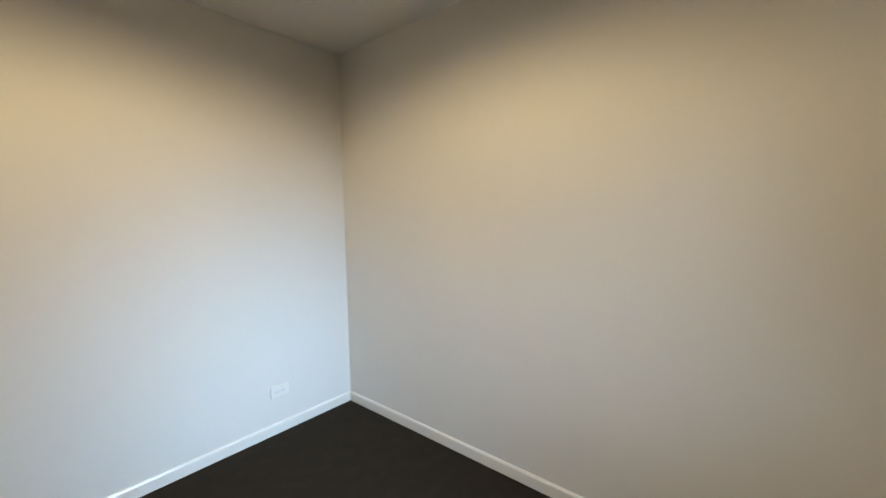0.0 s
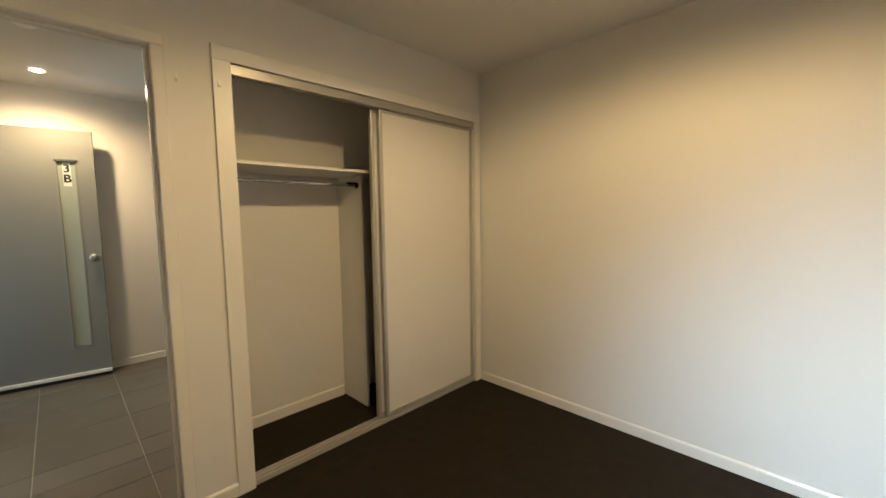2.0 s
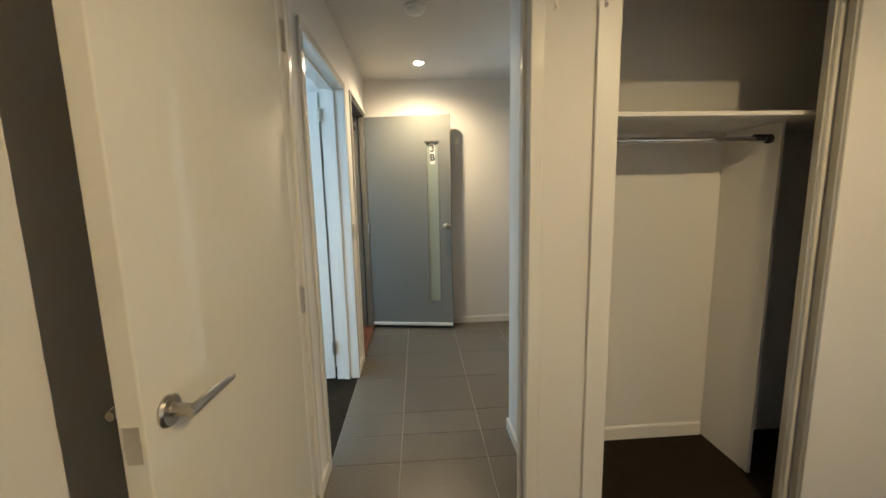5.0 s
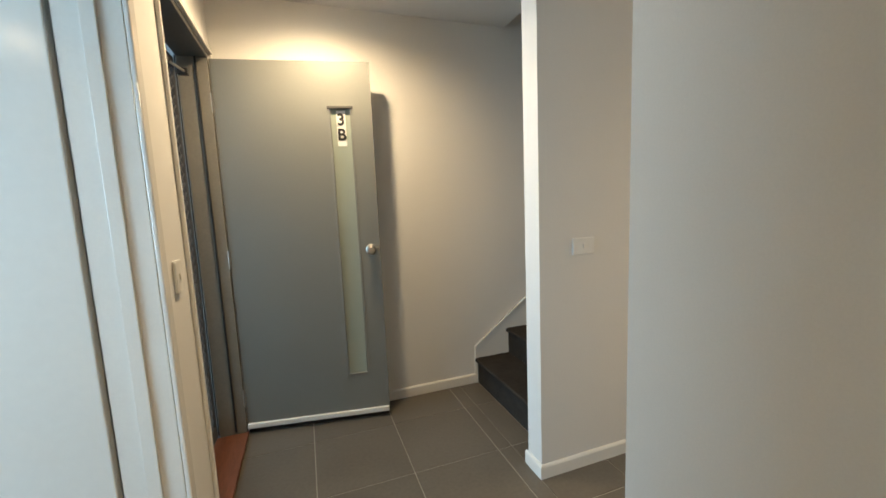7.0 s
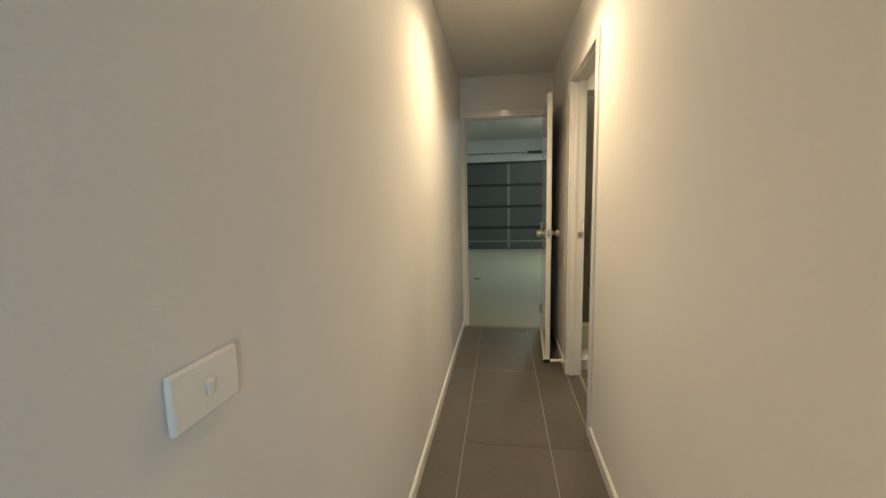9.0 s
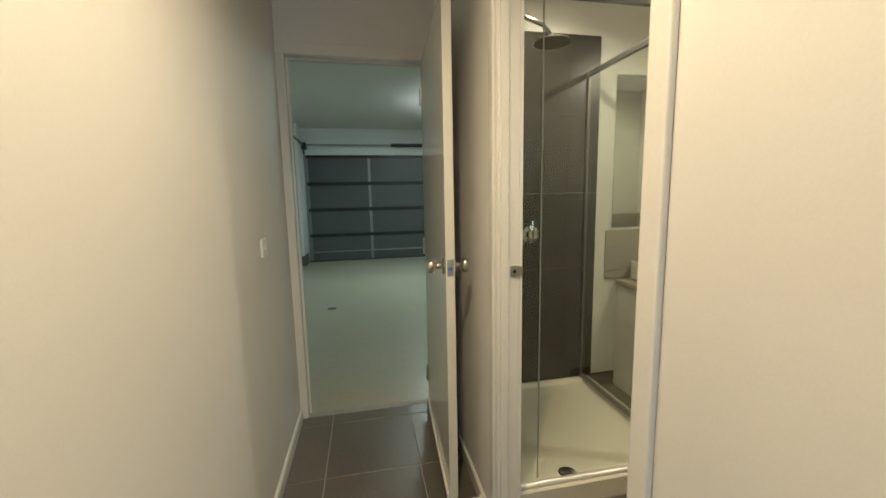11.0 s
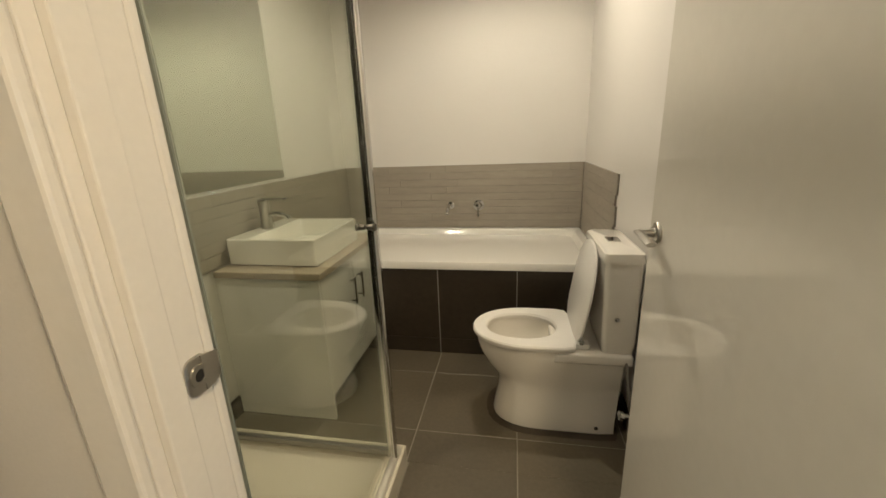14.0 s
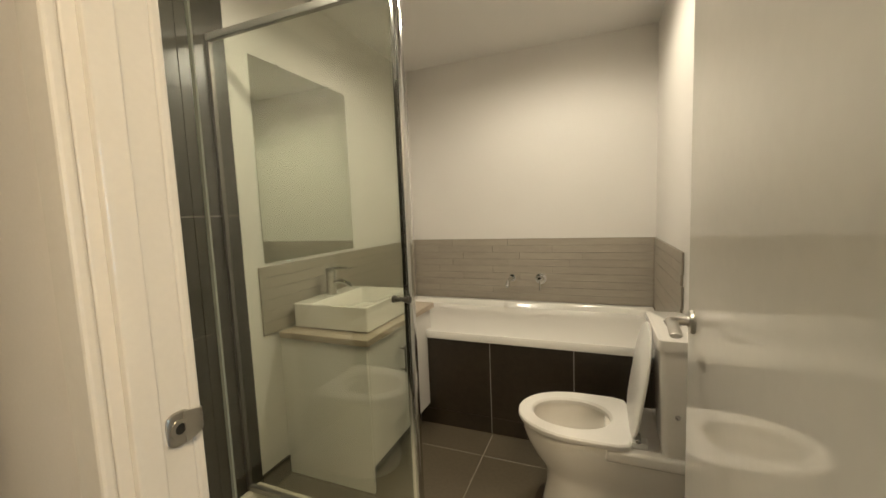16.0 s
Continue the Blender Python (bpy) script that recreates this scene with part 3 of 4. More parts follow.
# black rubber seal under the front leaf
front("gap_strip", box(0.004, 0.811, 0.006, 0.034, 0.006, 0.034), BLACK, "black strip filling the gap under the door")
for z in (0.22, 1.02, 1.85):
    bm = cyl(bmesh.new(), (-0.004, -0.004, z - 0.05), (-0.004, -0.004, z + 0.05), 0.007, 10)
    front("hinge", bm, SATIN, "steel hinge")
bm = bmesh.new()
lathe(bm, [(0.001, 0), (0.031, 0), (0.032, 0.005), (0.022, 0.012), (0.013, 0.016), (0.012, 0.030), (0.020, 0.036), (0.027, 0.046), (0.027, 0.056), (0.018, 0.066), (0.001, 0.068)], (0.765, 0, 1.03), (0, -1, 0))
front("door_knob", bm, SATIN, "satin nickel entrance knob", smooth=True)
bm = cyl(bmesh.new(), (0.765, -0.001, 1.045), (0.765, -0.03, 1.045), 0.006, 8)
bx(bm, 0.765, 0.812, -0.03, -0.022, 1.04, 1.052, bev=0.002)
front("snib", bm, SATIN, "small lever snib")

# screen door frame and cladding outside
sd = thing("screen_door", "dark aluminium security screen door with a diamond grille, closed", "screen door", (-0.765, 4.0, 0.03))
for a in ((-0.778, -0.752, 3.636, 3.680, 0.03, 2.06), (-0.778, -0.752, 3.68, 4.365, 2.01, 2.06), (-0.778, -0.752, 3.68, 4.365, 0.03, 0.10)):
    part("frame", box(*a, bev=0.004), FRAMED, sd)
part("hinge_stile", box(-0.778, -0.752, 4.365, 4.389, 0.03, 2.06, bev=0.004), FRAMED, sd)
bm = bmesh.new()
GY0, GY1, GZ0, GZ1, SLOPE = 3.68, 4.365, 0.10, 2.01, 0.62
for k in range(-9, 42):
    for sg in (1, -1):
        z0_ = GZ0 + 0.048 * k + (0 if sg > 0 else SLOPE * (GY1 - GY0))
        ya, yb = GY0, GY1
        za, zb = z0_, z0_ + sg * SLOPE * (GY1 - GY0)
        # cut each bar to the opening
        for lim, below in ((GZ0, True), (GZ1, False)):
            for end in (0, 1):
                zz = (za, zb)[end]
                if (zz < lim) if below else (zz > lim):
                    f = (lim - za) / (zb - za)
                    if end == 0:
                        ya, za = ya + f * (yb - ya), lim
                    else:
                        yb, zb = ya + f * (yb - ya), lim
        if yb - ya < 0.01 or not (GZ0 - 0.001 <= za <= GZ1 + 0.001) or not (GZ0 - 0.001 <= zb <= GZ1 + 0.001):
            continue
        x_ = -0.765 + 0.003 * sg
        w_ = 0.0045
        loft(bm, [[(x_ - 0.0025, yy, zz - w_), (x_ + 0.0025, yy, zz - w_), (x_ + 0.0025, yy, zz + w_), (x_ - 0.0025, yy, zz + w_)] for yy, zz in ((ya, za), (yb, zb))])
part("diamond_grille", bm, FRAMED, sd, "dark aluminium diamond lattice grille")
cl = thing("door_closer", "black pneumatic screen door closer", "door closer", (-0.70, 3.9, 1.93))
part("cylinder_body", cyl(bmesh.new(), (-0.74, 3.75, 1.94), (-0.70, 4.05, 1.94), 0.016, 12, bev=0.003), BLACK, cl)
part("closer_rod", cyl(bmesh.new(), (-0.70, 4.05, 1.94), (-0.67, 4.20, 1.94), 0.006, 8), SATIN, cl)
part("bracket", box(-0.70, -0.655, 4.19, 4.22, 1.925, 1.955, bev=0.003), BLACK, cl)
porch = struct("wall_porch", box(-2.9, -0.90, 6.60, 6.70, -0.14, 3.2), BOARDS, "blue-grey clad porch wall", "wall")
for k in range(24):
    part("cladding_board", box(-2.9, -0.90, 6.572, 6.60, -0.12 + k * 0.135, -0.12 + k * 0.135 + 0.118, bev=0.006), BOARDS, porch)
struct("wall_house_front", box(-0.90, -0.76, 4.45, 6.6, -0.14, 3.2), BOARDS, "blue-grey clad house wall", "wall")
struct("porch_ceiling", box(-2.8, -0.90, 3.62, 6.6, 2.35, 2.45), FRAMED, "dark stained porch ceiling", "ceiling")

# ---- wardrobe ----
wf = tagged(new("wardrobe_frame"), "white painted wardrobe surround", "door frame", kind="structure")
for a in ((0.474, 0.552, 1.846, 1.962, 0, 2.05), (2.258, 2.316, 1.846, 1.962, 0, 2.05), (0.474, 2.316, 1.846, 1.962, 2.05, 2.115)):
    part("surround_board", box(*a, bev=0.003), SURR, wf)
track = thing("wardrobe_track", "aluminium sliding door tracks of the wardrobe", "door track", (1.4, 1.9, 0))
part("bottom_track", box(0.553, 2.257, 1.866, 1.958, 0.001, 0.010), TRACKA, track)
for y in (1.872, 1.905, 1.938):
    part("bottom_guide", box(0.553, 2.257, y - 0.003, y + 0.003, 0.010, 0.024), TRACKA, track)
part("top_track", box(0.553, 2.257, 1.864, 1.958, 2.036, 2.049), TRACKA, track)
part("track_fascia", box(0.553, 2.257, 1.862, 1.868, 2.003, 2.036), TRACKA, track)
part("top_guide", box(0.553, 2.257, 1.908, 1.912, 2.006, 2.036), TRACKA, track)


def sliding_door(xa, xb, y):
    s = thing("sliding_wardrobe_door", "white panel sliding wardrobe door with aluminium edges", "wardrobe door", ((xa + xb) / 2, y, 0.02), "wardrobe doors")
    part("panel", box(xa + 0.022, xb - 0.022, y - 0.006, y + 0.006, 0.05, 1.985), ROBE, s)
    for a, b in ((xa, xa + 0.024), (xb - 0.024, xb)):
        bm = box(a, b, y - 0.014, y + 0.014, 0.026, 2.0, bev=0.003)
        bx(bm, a + 0.009, a + 0.015, y - 0.018, y - 0.013, 0.03, 1.995)
        part("stile", bm, TRACKA, s, "aluminium finger pull stile")
    part("bottom_rail", box(xa + 0.024, xb - 0.024, y - 0.009, y + 0.009, 0.026, 0.052), TRACKA, s)
    part("top_rail", box(xa + 0.024, xb - 0.024, y - 0.009, y + 0.009, 1.98, 2.0), TRACKA, s)


sliding_door(1.385, 2.253, 1.889)
sliding_door(1.345, 2.213, 1.923)
part_root = thing("wardrobe_divider", "white melamine wardrobe divider panel standing on the carpet", "wardrobe panel", (1.42, 2.3, 0))
part("panel", box(1.408, 1.424, 2.13, 2.438, 0.001, 1.618, bev=0.001), MELA, part_root)
sh = thing("wardrobe_shelf", "white melamine shelf with a chrome hanging rail", "shelf", (1.4, 2.2, 1.62))
part("shelf_board", box(0.502, EX - 0.002, 1.995, 2.438, 1.620, 1.636, bev=0.001), MELA, sh)
part("back_cleat", box(0.502, 1.406, 2.424, 2.439, 1.578, 1.619), MELA, sh)
rl = part("hanging_rail", cyl(bmesh.new(), (0.502, 2.18, 1.555), (1.407, 2.18, 1.555), 0.0125, 16), CHROME, sh, "chrome oval hanging rail", smooth=True)
part("rail_socket", cyl(bmesh.new(), (1.394, 2.18, 1.555), (1.4075, 2.18, 1.555), 0.02, 16), BLACK, rl)
part("rail_bracket", box(1.33, 1.394, 2.168, 2.192, 1.548, 1.574, bev=0.003), BLACK, rl, "dark rail end bracket")

# ---- switches and outlets ----


def plate(name, c, n, w=0.116, h=0.076, label="white plastic single light switch on the wall", cat="light switch", rockers=1):
    """A wall plate with rocker buttons, on the face with the normal n."""
    n = Vector(n)
    a = Vector((-n.y, n.x, 0))
    r = thing(name, label, cat, c)
    c = Vector(c)

    def slab(u0, u1, v0, v1, d0, d1, bev):
        pts = [c + a * u + n * dd + Vector((0, 0, v)) for u in (u0, u1) for v in (v0, v1) for dd in (d0, d1)]
        lo = [min(p[i] for p in pts) for i in range(3)]
        hi = [max(p[i] for p in pts) for i in range(3)]
        return box(lo[0], hi[0], lo[1], hi[1], lo[2], hi[2], bev=bev)
    part("plate", slab(-w / 2, w / 2, -h / 2, h / 2, 0.0005, 0.011, 0.004), PLASTIC, r)
    for k in range(rockers):
        u = (k - (rockers - 1) / 2) * 0.04
        if cat == "power outlet":
            part("socket_face", slab(u - 0.016, u + 0.016, -0.02, 0.014, 0.011, 0.0125, 0.0), PLASTIC, r)
            for du in (-0.006, 0.006):
                part("pin_slot", slab(u + du - 0.0012, u + du + 0.0012, -0.006, 0.004, 0.0125, 0.0132, 0.0), BLACK, r)
            part("rocker", slab(u - 0.005, u + 0.005, 0.020, 0.030, 0.011, 0.014, 0.001), PLASTIC, r)
        else:
            part("rocker", slab(u - 0.006, u + 0.006, -0.010, 0.010, 0.011, 0.0155, 0.002), PLASTIC, r, "small white rocker button")
    return r


plate("light_switch", (WX, 0.945, 1.095), (1, 0, 0))
plate("light_switch", (0.966, CN, 1.065), (0, -1, 0))
plate("light_switch", (3.78, CN, 1.095), (0, -1, 0), w=0.076, h=0.076)
plate("light_switch", (HX, 3.46, 1.085), (1, 0, 0), w=0.055, h=0.105, label="small white door chime button on the wall")
plate("power_outlet", (EX, -0.571, 0.266), (-1, 0, 0), label="white plastic double power outlet low on the wall", cat="power outlet", rockers=2)

# ---- ceiling lights ----


def downlight(x, y, z=CEIL):
    r = thing("downlight", "small round recessed ceiling downlight, lit", "ceiling light", (x, y, z), "downlights")
    part("trim_ring", lathe(bmesh.new(), [(0.034, -0.001), (0.046, -0.001), (0.047, -0.005), (0.044, -0.008), (0.034, -0.003)], (x, y, z), (0, 0, 1), 28, ring=True), PLASTIC, r, smooth=True)
    part("lens", lathe(bmesh.new(), [(0.034, -0.001), (0.034, -0.004), (0.028, -0.010), (0.015, -0.014), (0.001, -0.015)], (x, y, z), (0, 0, 1), 24), GLOW, r, "glowing warm domed lens", smooth=True)


for _x, _y, *_rest in DOWNLIGHTS:
    downlight(_x, _y)
r = thing("smoke_alarm", "round white plastic smoke alarm on the hall ceiling", "smoke alarm", (-0.10, 2.975, CEIL))
part("base_ring", lathe(bmesh.new(), [(0.001, -0.002), (0.062, -0.002), (0.063, -0.012), (0.001, -0.012)], (-0.10, 2.975, CEIL), (0, 0, 1), 28), PLASTIC, r, smooth=True)
part("dome", lathe(bmesh.new(), [(0.001, -0.012), (0.052, -0.013), (0.050, -0.030), (0.036, -0.040), (0.001, -0.042)], (-0.10, 2.975, CEIL), (0, 0, 1), 28), PLASTIC, r, smooth=True)
r = thing("step_light", "small round lit step light in the stair wall", "wall light", (1.43, FY, 0.81))
part("bezel", lathe(bmesh.new(), [(0.022, 0.0005), (0.034, 0.0005), (0.034, 0.006), (0.022, 0.004)], (1.43, FY, 0.81), (0, -1, 0), 24, ring=True), PLASTIC, r, smooth=True)
part("lens", cyl(bmesh.new(), (1.43, FY - 0.001, 0.81), (1.43, FY - 0.0045, 0.81), 0.0215, 20, bev=0.001), LEDM, r, "glowing warm lens")


# ---- adhesive hooks left on the bedroom wall ----


def adhesive_hook(x, y, z):
    h = thing("adhesive_hook", "small white plastic adhesive hook stuck on the wall", "hook", (x, y, z), "adhesive hooks")
    part("base_plate", box(x - 0.006, x + 0.006, y - 0.0045, y - 0.0005, z - 0.018, z + 0.018, bev=0.0015), PLASTIC, h)
    part("hook_lip", box(x - 0.004, x + 0.004, y - 0.013, y - 0.0045, z - 0.014, z - 0.006, bev=0.002), PLASTIC, h)


adhesive_hook(0.339, NY, 1.94)
adhesive_hook(0.497, 1.846, 1.945)

# ---- stairs ----
st = tagged(new("stairs"), "straight stairs covered in dark brown carpet", "stairs", kind="structure")
for k in range(12):
    x, z = 0.877 + 0.248 * k, 0.183 * (k + 1)
    prof = [(x, z - 0.183), (x, z - 0.035), (x - 0.016, z - 0.026), (x - 0.020, z - 0.014), (x - 0.014, z - 0.003), (x, z), (x + 0.2478, z), (x + 0.2478, z - 0.183)]
    bm = loft(bmesh.new(), [[(px, y, pz) for px, pz in prof] for y in (3.554, FY - 0.014)])
    part("step", bm, STAIRC, st, smooth=False)
bm = bmesh.new()
x0s, sl = 0.862, 0.183 / 0.248
pts = [(x0s, 0.0), (0.875, 0.0), (4.3, 0.0), (4.3, 0.266 + sl * (4.3 - x0s)), (x0s, 0.266)]
loft(bm, [[(px, y, pz) for px, pz in pts] for y in (FY - 0.013, FY - 0.0005)])
struct("stair_stringer", bm, TRIM, "white gloss painted sloping stair skirting", "stair trim")
bm = bmesh.new()
loft(bm, [[(px, y, pz) for px, pz in ((x0s - 0.004, 0.256), (4.3, 0.256 + sl * (4.3 - x0s)), (4.3, 0.273 + sl * (4.3 - x0s)), (x0s - 0.004, 0.273))] for y in (FY - 0.021, FY - 0.0135)])
struct("stair_stringer_cap", bm, TRIM, "rounded white cap bead of the stair skirting", "stair trim")

# ---- garage ----
wall("wall_garage_north", 4.45, 10.6, 4.70, 4.80, "pale grey painted garage wall", z1=2.72, mat=GWALL)
wall("wall_garage_south", 4.45, 10.6, -1.70, -1.60, "pale grey painted garage wall", z1=2.72, mat=GWALL)
wall("wall_garage_far", 10.42, 10.6, -1.60, 4.70, "pale grey painted wall round the garage door", [(-0.6, 4.16, 0, 2.17)], z1=2.72, mat=GWALL)
wall("wall_garage_near", 4.452, 4.47, -1.60, 2.485, "pale grey painted garage wall", z1=2.72, mat=GWALL)
wall("wall_garage_near_north", 4.452, 4.47, 3.572, 4.70, "pale grey painted garage wall", z1=2.72, mat=GWALL)
struct("wall_garage_above_door", box(4.452, 4.47, 2.485, 3.572, CEIL, 2.72), GWALL, "pale grey painted garage wall", "wall")
struct("ceiling_garage", box(4.452, 10.6, -1.7, 4.8, 2.70, 2.80), CEILP, "white painted garage ceiling", "ceiling")
struct("wall_garage_pier", box(9.95, 10.418, 4.20, 4.698, -0.012, 2.70), GWALL, "pale painted masonry pier beside the garage door", "wall")
struct("garage_plinth", box(9.935, 10.41, 4.185, 4.20, -0.012, 0.19), PLINTH, "dark concrete plinth at the pier", "trim")
struct("garage_plinth_north", box(4.47, 9.95, 4.685, 4.70, -0.012, 0.19), PLINTH, "dark concrete plinth along the garage wall", "trim")
struct("garage_plinth_pier", box(9.935, 9.95, 4.20, 4.685, -0.012, 0.19), PLINTH, "dark concrete plinth at the pier", "trim")
gd = thing("garage_door", "dark grey steel sectional garage door, closed", "garage door", (10.45, 1.8, 0))
ZS = (0.0, 0.55, 1.08, 1.61, 2.16)
for z0_, z1_ in zip(ZS, ZS[1:]):
    pn = part("door_section", box(10.445, 10.485, -0.62, 4.18, z0_ + 0.004, z1_ - 0.004, bev=0.004), GDOOR, gd)
    part("top_rib", box(10.425, 10.446, -0.62, 4.18, z1_ - 0.05, z1_ + 0.02, bev=0.003), BLACK, pn, "dark folded steel edge")
    for yy in (2.88, 1.60, 0.32, 4.12):
        part("stile_rib", box(10.432, 10.446, yy - 0.028, yy + 0.028, z0_ + 0.02, z1_ - 0.035, bev=0.003), GRIB, pn, "galvanised upright rib")
        hb = cyl(bmesh.new(), (10.42, yy - 0.03, z1_ - 0.01), (10.42, yy + 0.03, z1_ - 0.01), 0.014, 8)
        part("hinge", hb, BLACK, pn)
part("bottom_bar", box(10.425, 10.446, -0.62, 4.18, 0.17, 0.20, bev=0.003), GRIB, gd)
# black seal along the slab
part("gap_strip", box(10.43, 10.485, -0.62, 4.18, -0.012, 0.004), BLACK, gd)
tr = thing("garage_door_track", "galvanised garage door guide track with its spring bar", "door track", (10.3, 4.15, 2.3))
part("upright_track", box(10.40, 10.419, 4.13, 4.165, 0.02, 2.20, bev=0.003), GRIB, tr)
part("ceiling_track", tube(bmesh.new(), [(10.39, 4.15, 2.20), (10.33, 4.15, 2.32), (10.2, 4.15, 2.36), (8.35, 4.15, 2.36)], 0.018, 8), BLACK, tr, "dark steel ceiling track")
part("bracket", box(10.24, 10.41, 4.09, 4.17, 2.27, 2.40, bev=0.006), BLACK, tr)
part("shaft", cyl(bmesh.new(), (10.3, 4.15, 2.36), (10.3, -0.6, 2.36), 0.014, 10), GRIB, tr)
part("torsion_spring", cyl(bmesh.new(), (10.3, 2.42, 2.36), (10.3, 1.2, 2.36), 0.034, 14), BLACK, tr, "black coiled torsion spring")
part("track_hanger", box(8.33, 8.37, 4.14, 4.16, 2.36, 2.70), GRIB, tr)
fl = thing("batten_light", "cool white fluorescent batten on the garage ceiling, lit", "ceiling light", (7.9, 1.80, 2.70))
part("body", box(7.25, 8.55, 1.782, 1.818, 2.672, 2.699, bev=0.004), PLASTIC, fl)
part("diffuser", box(7.28, 8.52, 1.758, 1.842, 2.625, 2.6715, bev=0.012), GLOWC, fl, "glowing diffuser")
st_ = tagged(new("oil_stain", mesh("oil_stain", cyl(bmesh.new(), (6.74, 3.45, -0.0118), (6.74, 3.45, -0.0098), 0.055, 14), PLINTH)), "small dark stain on the garage slab", "stain", kind="structure")

# ---- bathroom: shower ----
SX0, SX1, SY0, SY1 = 3.408, BX1, 1.602, BY1
tray = thing("shower_tray", "cream moulded shower tray with a raised lip", "shower base", ((SX0 + SX1) / 2, 2.03, 0))

X0, X1, Y0, Y1 = SX0 + 0.002, SX1 - 0.012, SY0 + 0.002, SY1 - 0.014
bm = loft(bmesh.new(), [rring(X0, X1, Y0, Y1, 0.001, 0.006), rring(X0, X1, Y0, Y1, 0.085, 0.006), rring(X0 + 0.006, X1 - 0.006, Y0 + 0.006, Y1 - 0.006, 0.092, 0.006),
                        rring(X0 + 0.05, X1 - 0.03, Y0 + 0.05, Y1 - 0.03, 0.092, 0.02), rring(X0 + 0.065, X1 - 0.045, Y0 + 0.065, Y1 - 0.045, 0.070, 0.03),
                        rring(X0 + 0.3, X1 - 0.3, Y0 + 0.3, Y1 - 0.3, 0.060, 0.05)])
part("basin_moulding", bm, TRAYM, tray, smooth=True)
part("drain_grate", lathe(bmesh.new(), [(0.001, 0.0605), (0.042, 0.0605), (0.043, 0.064), (0.036, 0.066), (0.001, 0.066)], (3.50, 2.19, 0.004), (0, 0, 1)), CHROME, tray, "round chrome waste grate", smooth=True)

scr = thing("shower_screen", "semi-frameless shower screen with chrome posts and clear glass", "shower screen", (3.38, 1.62, 0.09))
PX, PY, ZT = 3.446, 1.662, 2.0
bm = box(PX - 0.016, PX + 0.016, PY - 0.016, PY + 0.016, 0.093, ZT + 0.012, bev=0.007, seg=3)
part("corner_post", bm, CHROME, scr, "polished chrome corner post", smooth=True)
part("corner_post_bead", cyl(bmesh.new(), (PX - 0.014, PY + 0.022, 0.094), (PX - 0.014, PY + 0.022, ZT), 0.010, 14), CHROME, scr, smooth=True)
part("top_rail", box(PX + 0.016, BX1 - 0.011, PY - 0.011, PY + 0.011, ZT - 0.016, ZT + 0.012, bev=0.003), ALU, scr)
part("top_rail", box(PX - 0.011, PX + 0.011, PY + 0.016, BY1 - 0.011, ZT - 0.016, ZT + 0.012, bev=0.003), ALU, scr)
part("wall_channel", box(BX1 - 0.026, BX1 - 0.0105, PY - 0.009, PY + 0.009, 0.093, ZT - 0.017, bev=0.002), DARKM, scr)
part("wall_channel", box(PX - 0.012, PX + 0.012, BY1 - 0.024, BY1 - 0.0115, 0.093, ZT - 0.017, bev=0.002), ALU, scr)
part("bottom_rail", box(PX + 0.016, BX1 - 0.027, PY - 0.011, PY + 0.011, 0.093, 0.118, bev=0.003), ALU, scr)
part("sill_rail", cyl(bmesh.new(), (PX - 0.010, PY - 0.03, 0.094), (PX - 0.010, BY1 - 0.036, 0.094), 0.016, 16, bev=0.004), BRIGHT, scr, "rounded bright sill rail", smooth=True)
for nm, a in (("fixed_glass", (PX + 0.010, BX1 - 0.03, PY - 0.003, PY + 0.003, 0.112, ZT - 0.012)),
              ("fixed_glass", (PX - 0.003, PX + 0.003, 2.368, BY1 - 0.012, 0.112, ZT - 0.012)),
              ("glass_door", (PX - 0.003, PX + 0.003, PY + 0.032, 2.360, 0.118, ZT - 0.02))):
    g = part(nm, box(*a), GLASS, scr, "clear glass panel")
    g.visible_shadow = False
    if nm == "glass_door":
        for sx in (-1, 1):
            bm = cyl(bmesh.new(), (PX + sx * 0.003, PY + 0.055, 1.0), (PX + sx * 0.026, PY + 0.055, 1.0), 0.009, 14, bev=0.002)
            cyl(bm, (PX + sx * 0.022, PY + 0.055, 1.0), (PX + sx * 0.032, PY + 0.055, 1.0), 0.013, 16, bev=0.003)
            part("door_pull", bm, DARKM, g, "dark metal knob", smooth=True)
        part("edge_seal", box(PX - 0.0035, PX + 0.0035, 2.360, 2.3635, 0.118, ZT - 0.02), SEAL, g, "clear edge seal")

sh = thing("shower_rose", "chrome wall shower arm with a round rose", "shower head", (3.90, 2.47, 2.05))
part("arm", tube(bmesh.new(), [(3.90, 2.474, 2.10), (3.90, 2.38, 2.12), (3.90, 2.25, 2.12), (3.90, 2.15, 2.09), (3.90, 2.11, 2.05)], 0.010), CHROME, sh, smooth=True)
part("flange", lathe(bmesh.new(), [(0.001, 0), (0.03, 0), (0.028, 0.008), (0.011, 0.012), (0.001, 0.012)], (3.90, 2.474, 2.10), (0, -1, 0)), CHROME, sh, smooth=True)
part("rose", lathe(bmesh.new(), [(0.001, 0.04), (0.014, 0.04), (0.02, 0.02), (0.085, 0.008), (0.088, 0.0), (0.001, -0.002)], (3.90, 2.10, 2.01), (0, 0, 1)), SATIN, sh, "round shower rose", smooth=True)
mx = thing("shower_mixer", "chrome round shower mixer on the tiles", "tap", (4.285, 2.03, 1.05))
part("back_plate", lathe(bmesh.new(), [(0.001, 0), (0.055, 0), (0.056, 0.005), (0.03, 0.012), (0.026, 0.045), (0.001, 0.047)], (4.287, 2.03, 1.05), (-1, 0, 0)), CHROME, mx, smooth=True)
part("lever", box(4.235, 4.245, 2.023, 2.037, 1.04, 1.14, bev=0.003), CHROME, mx)

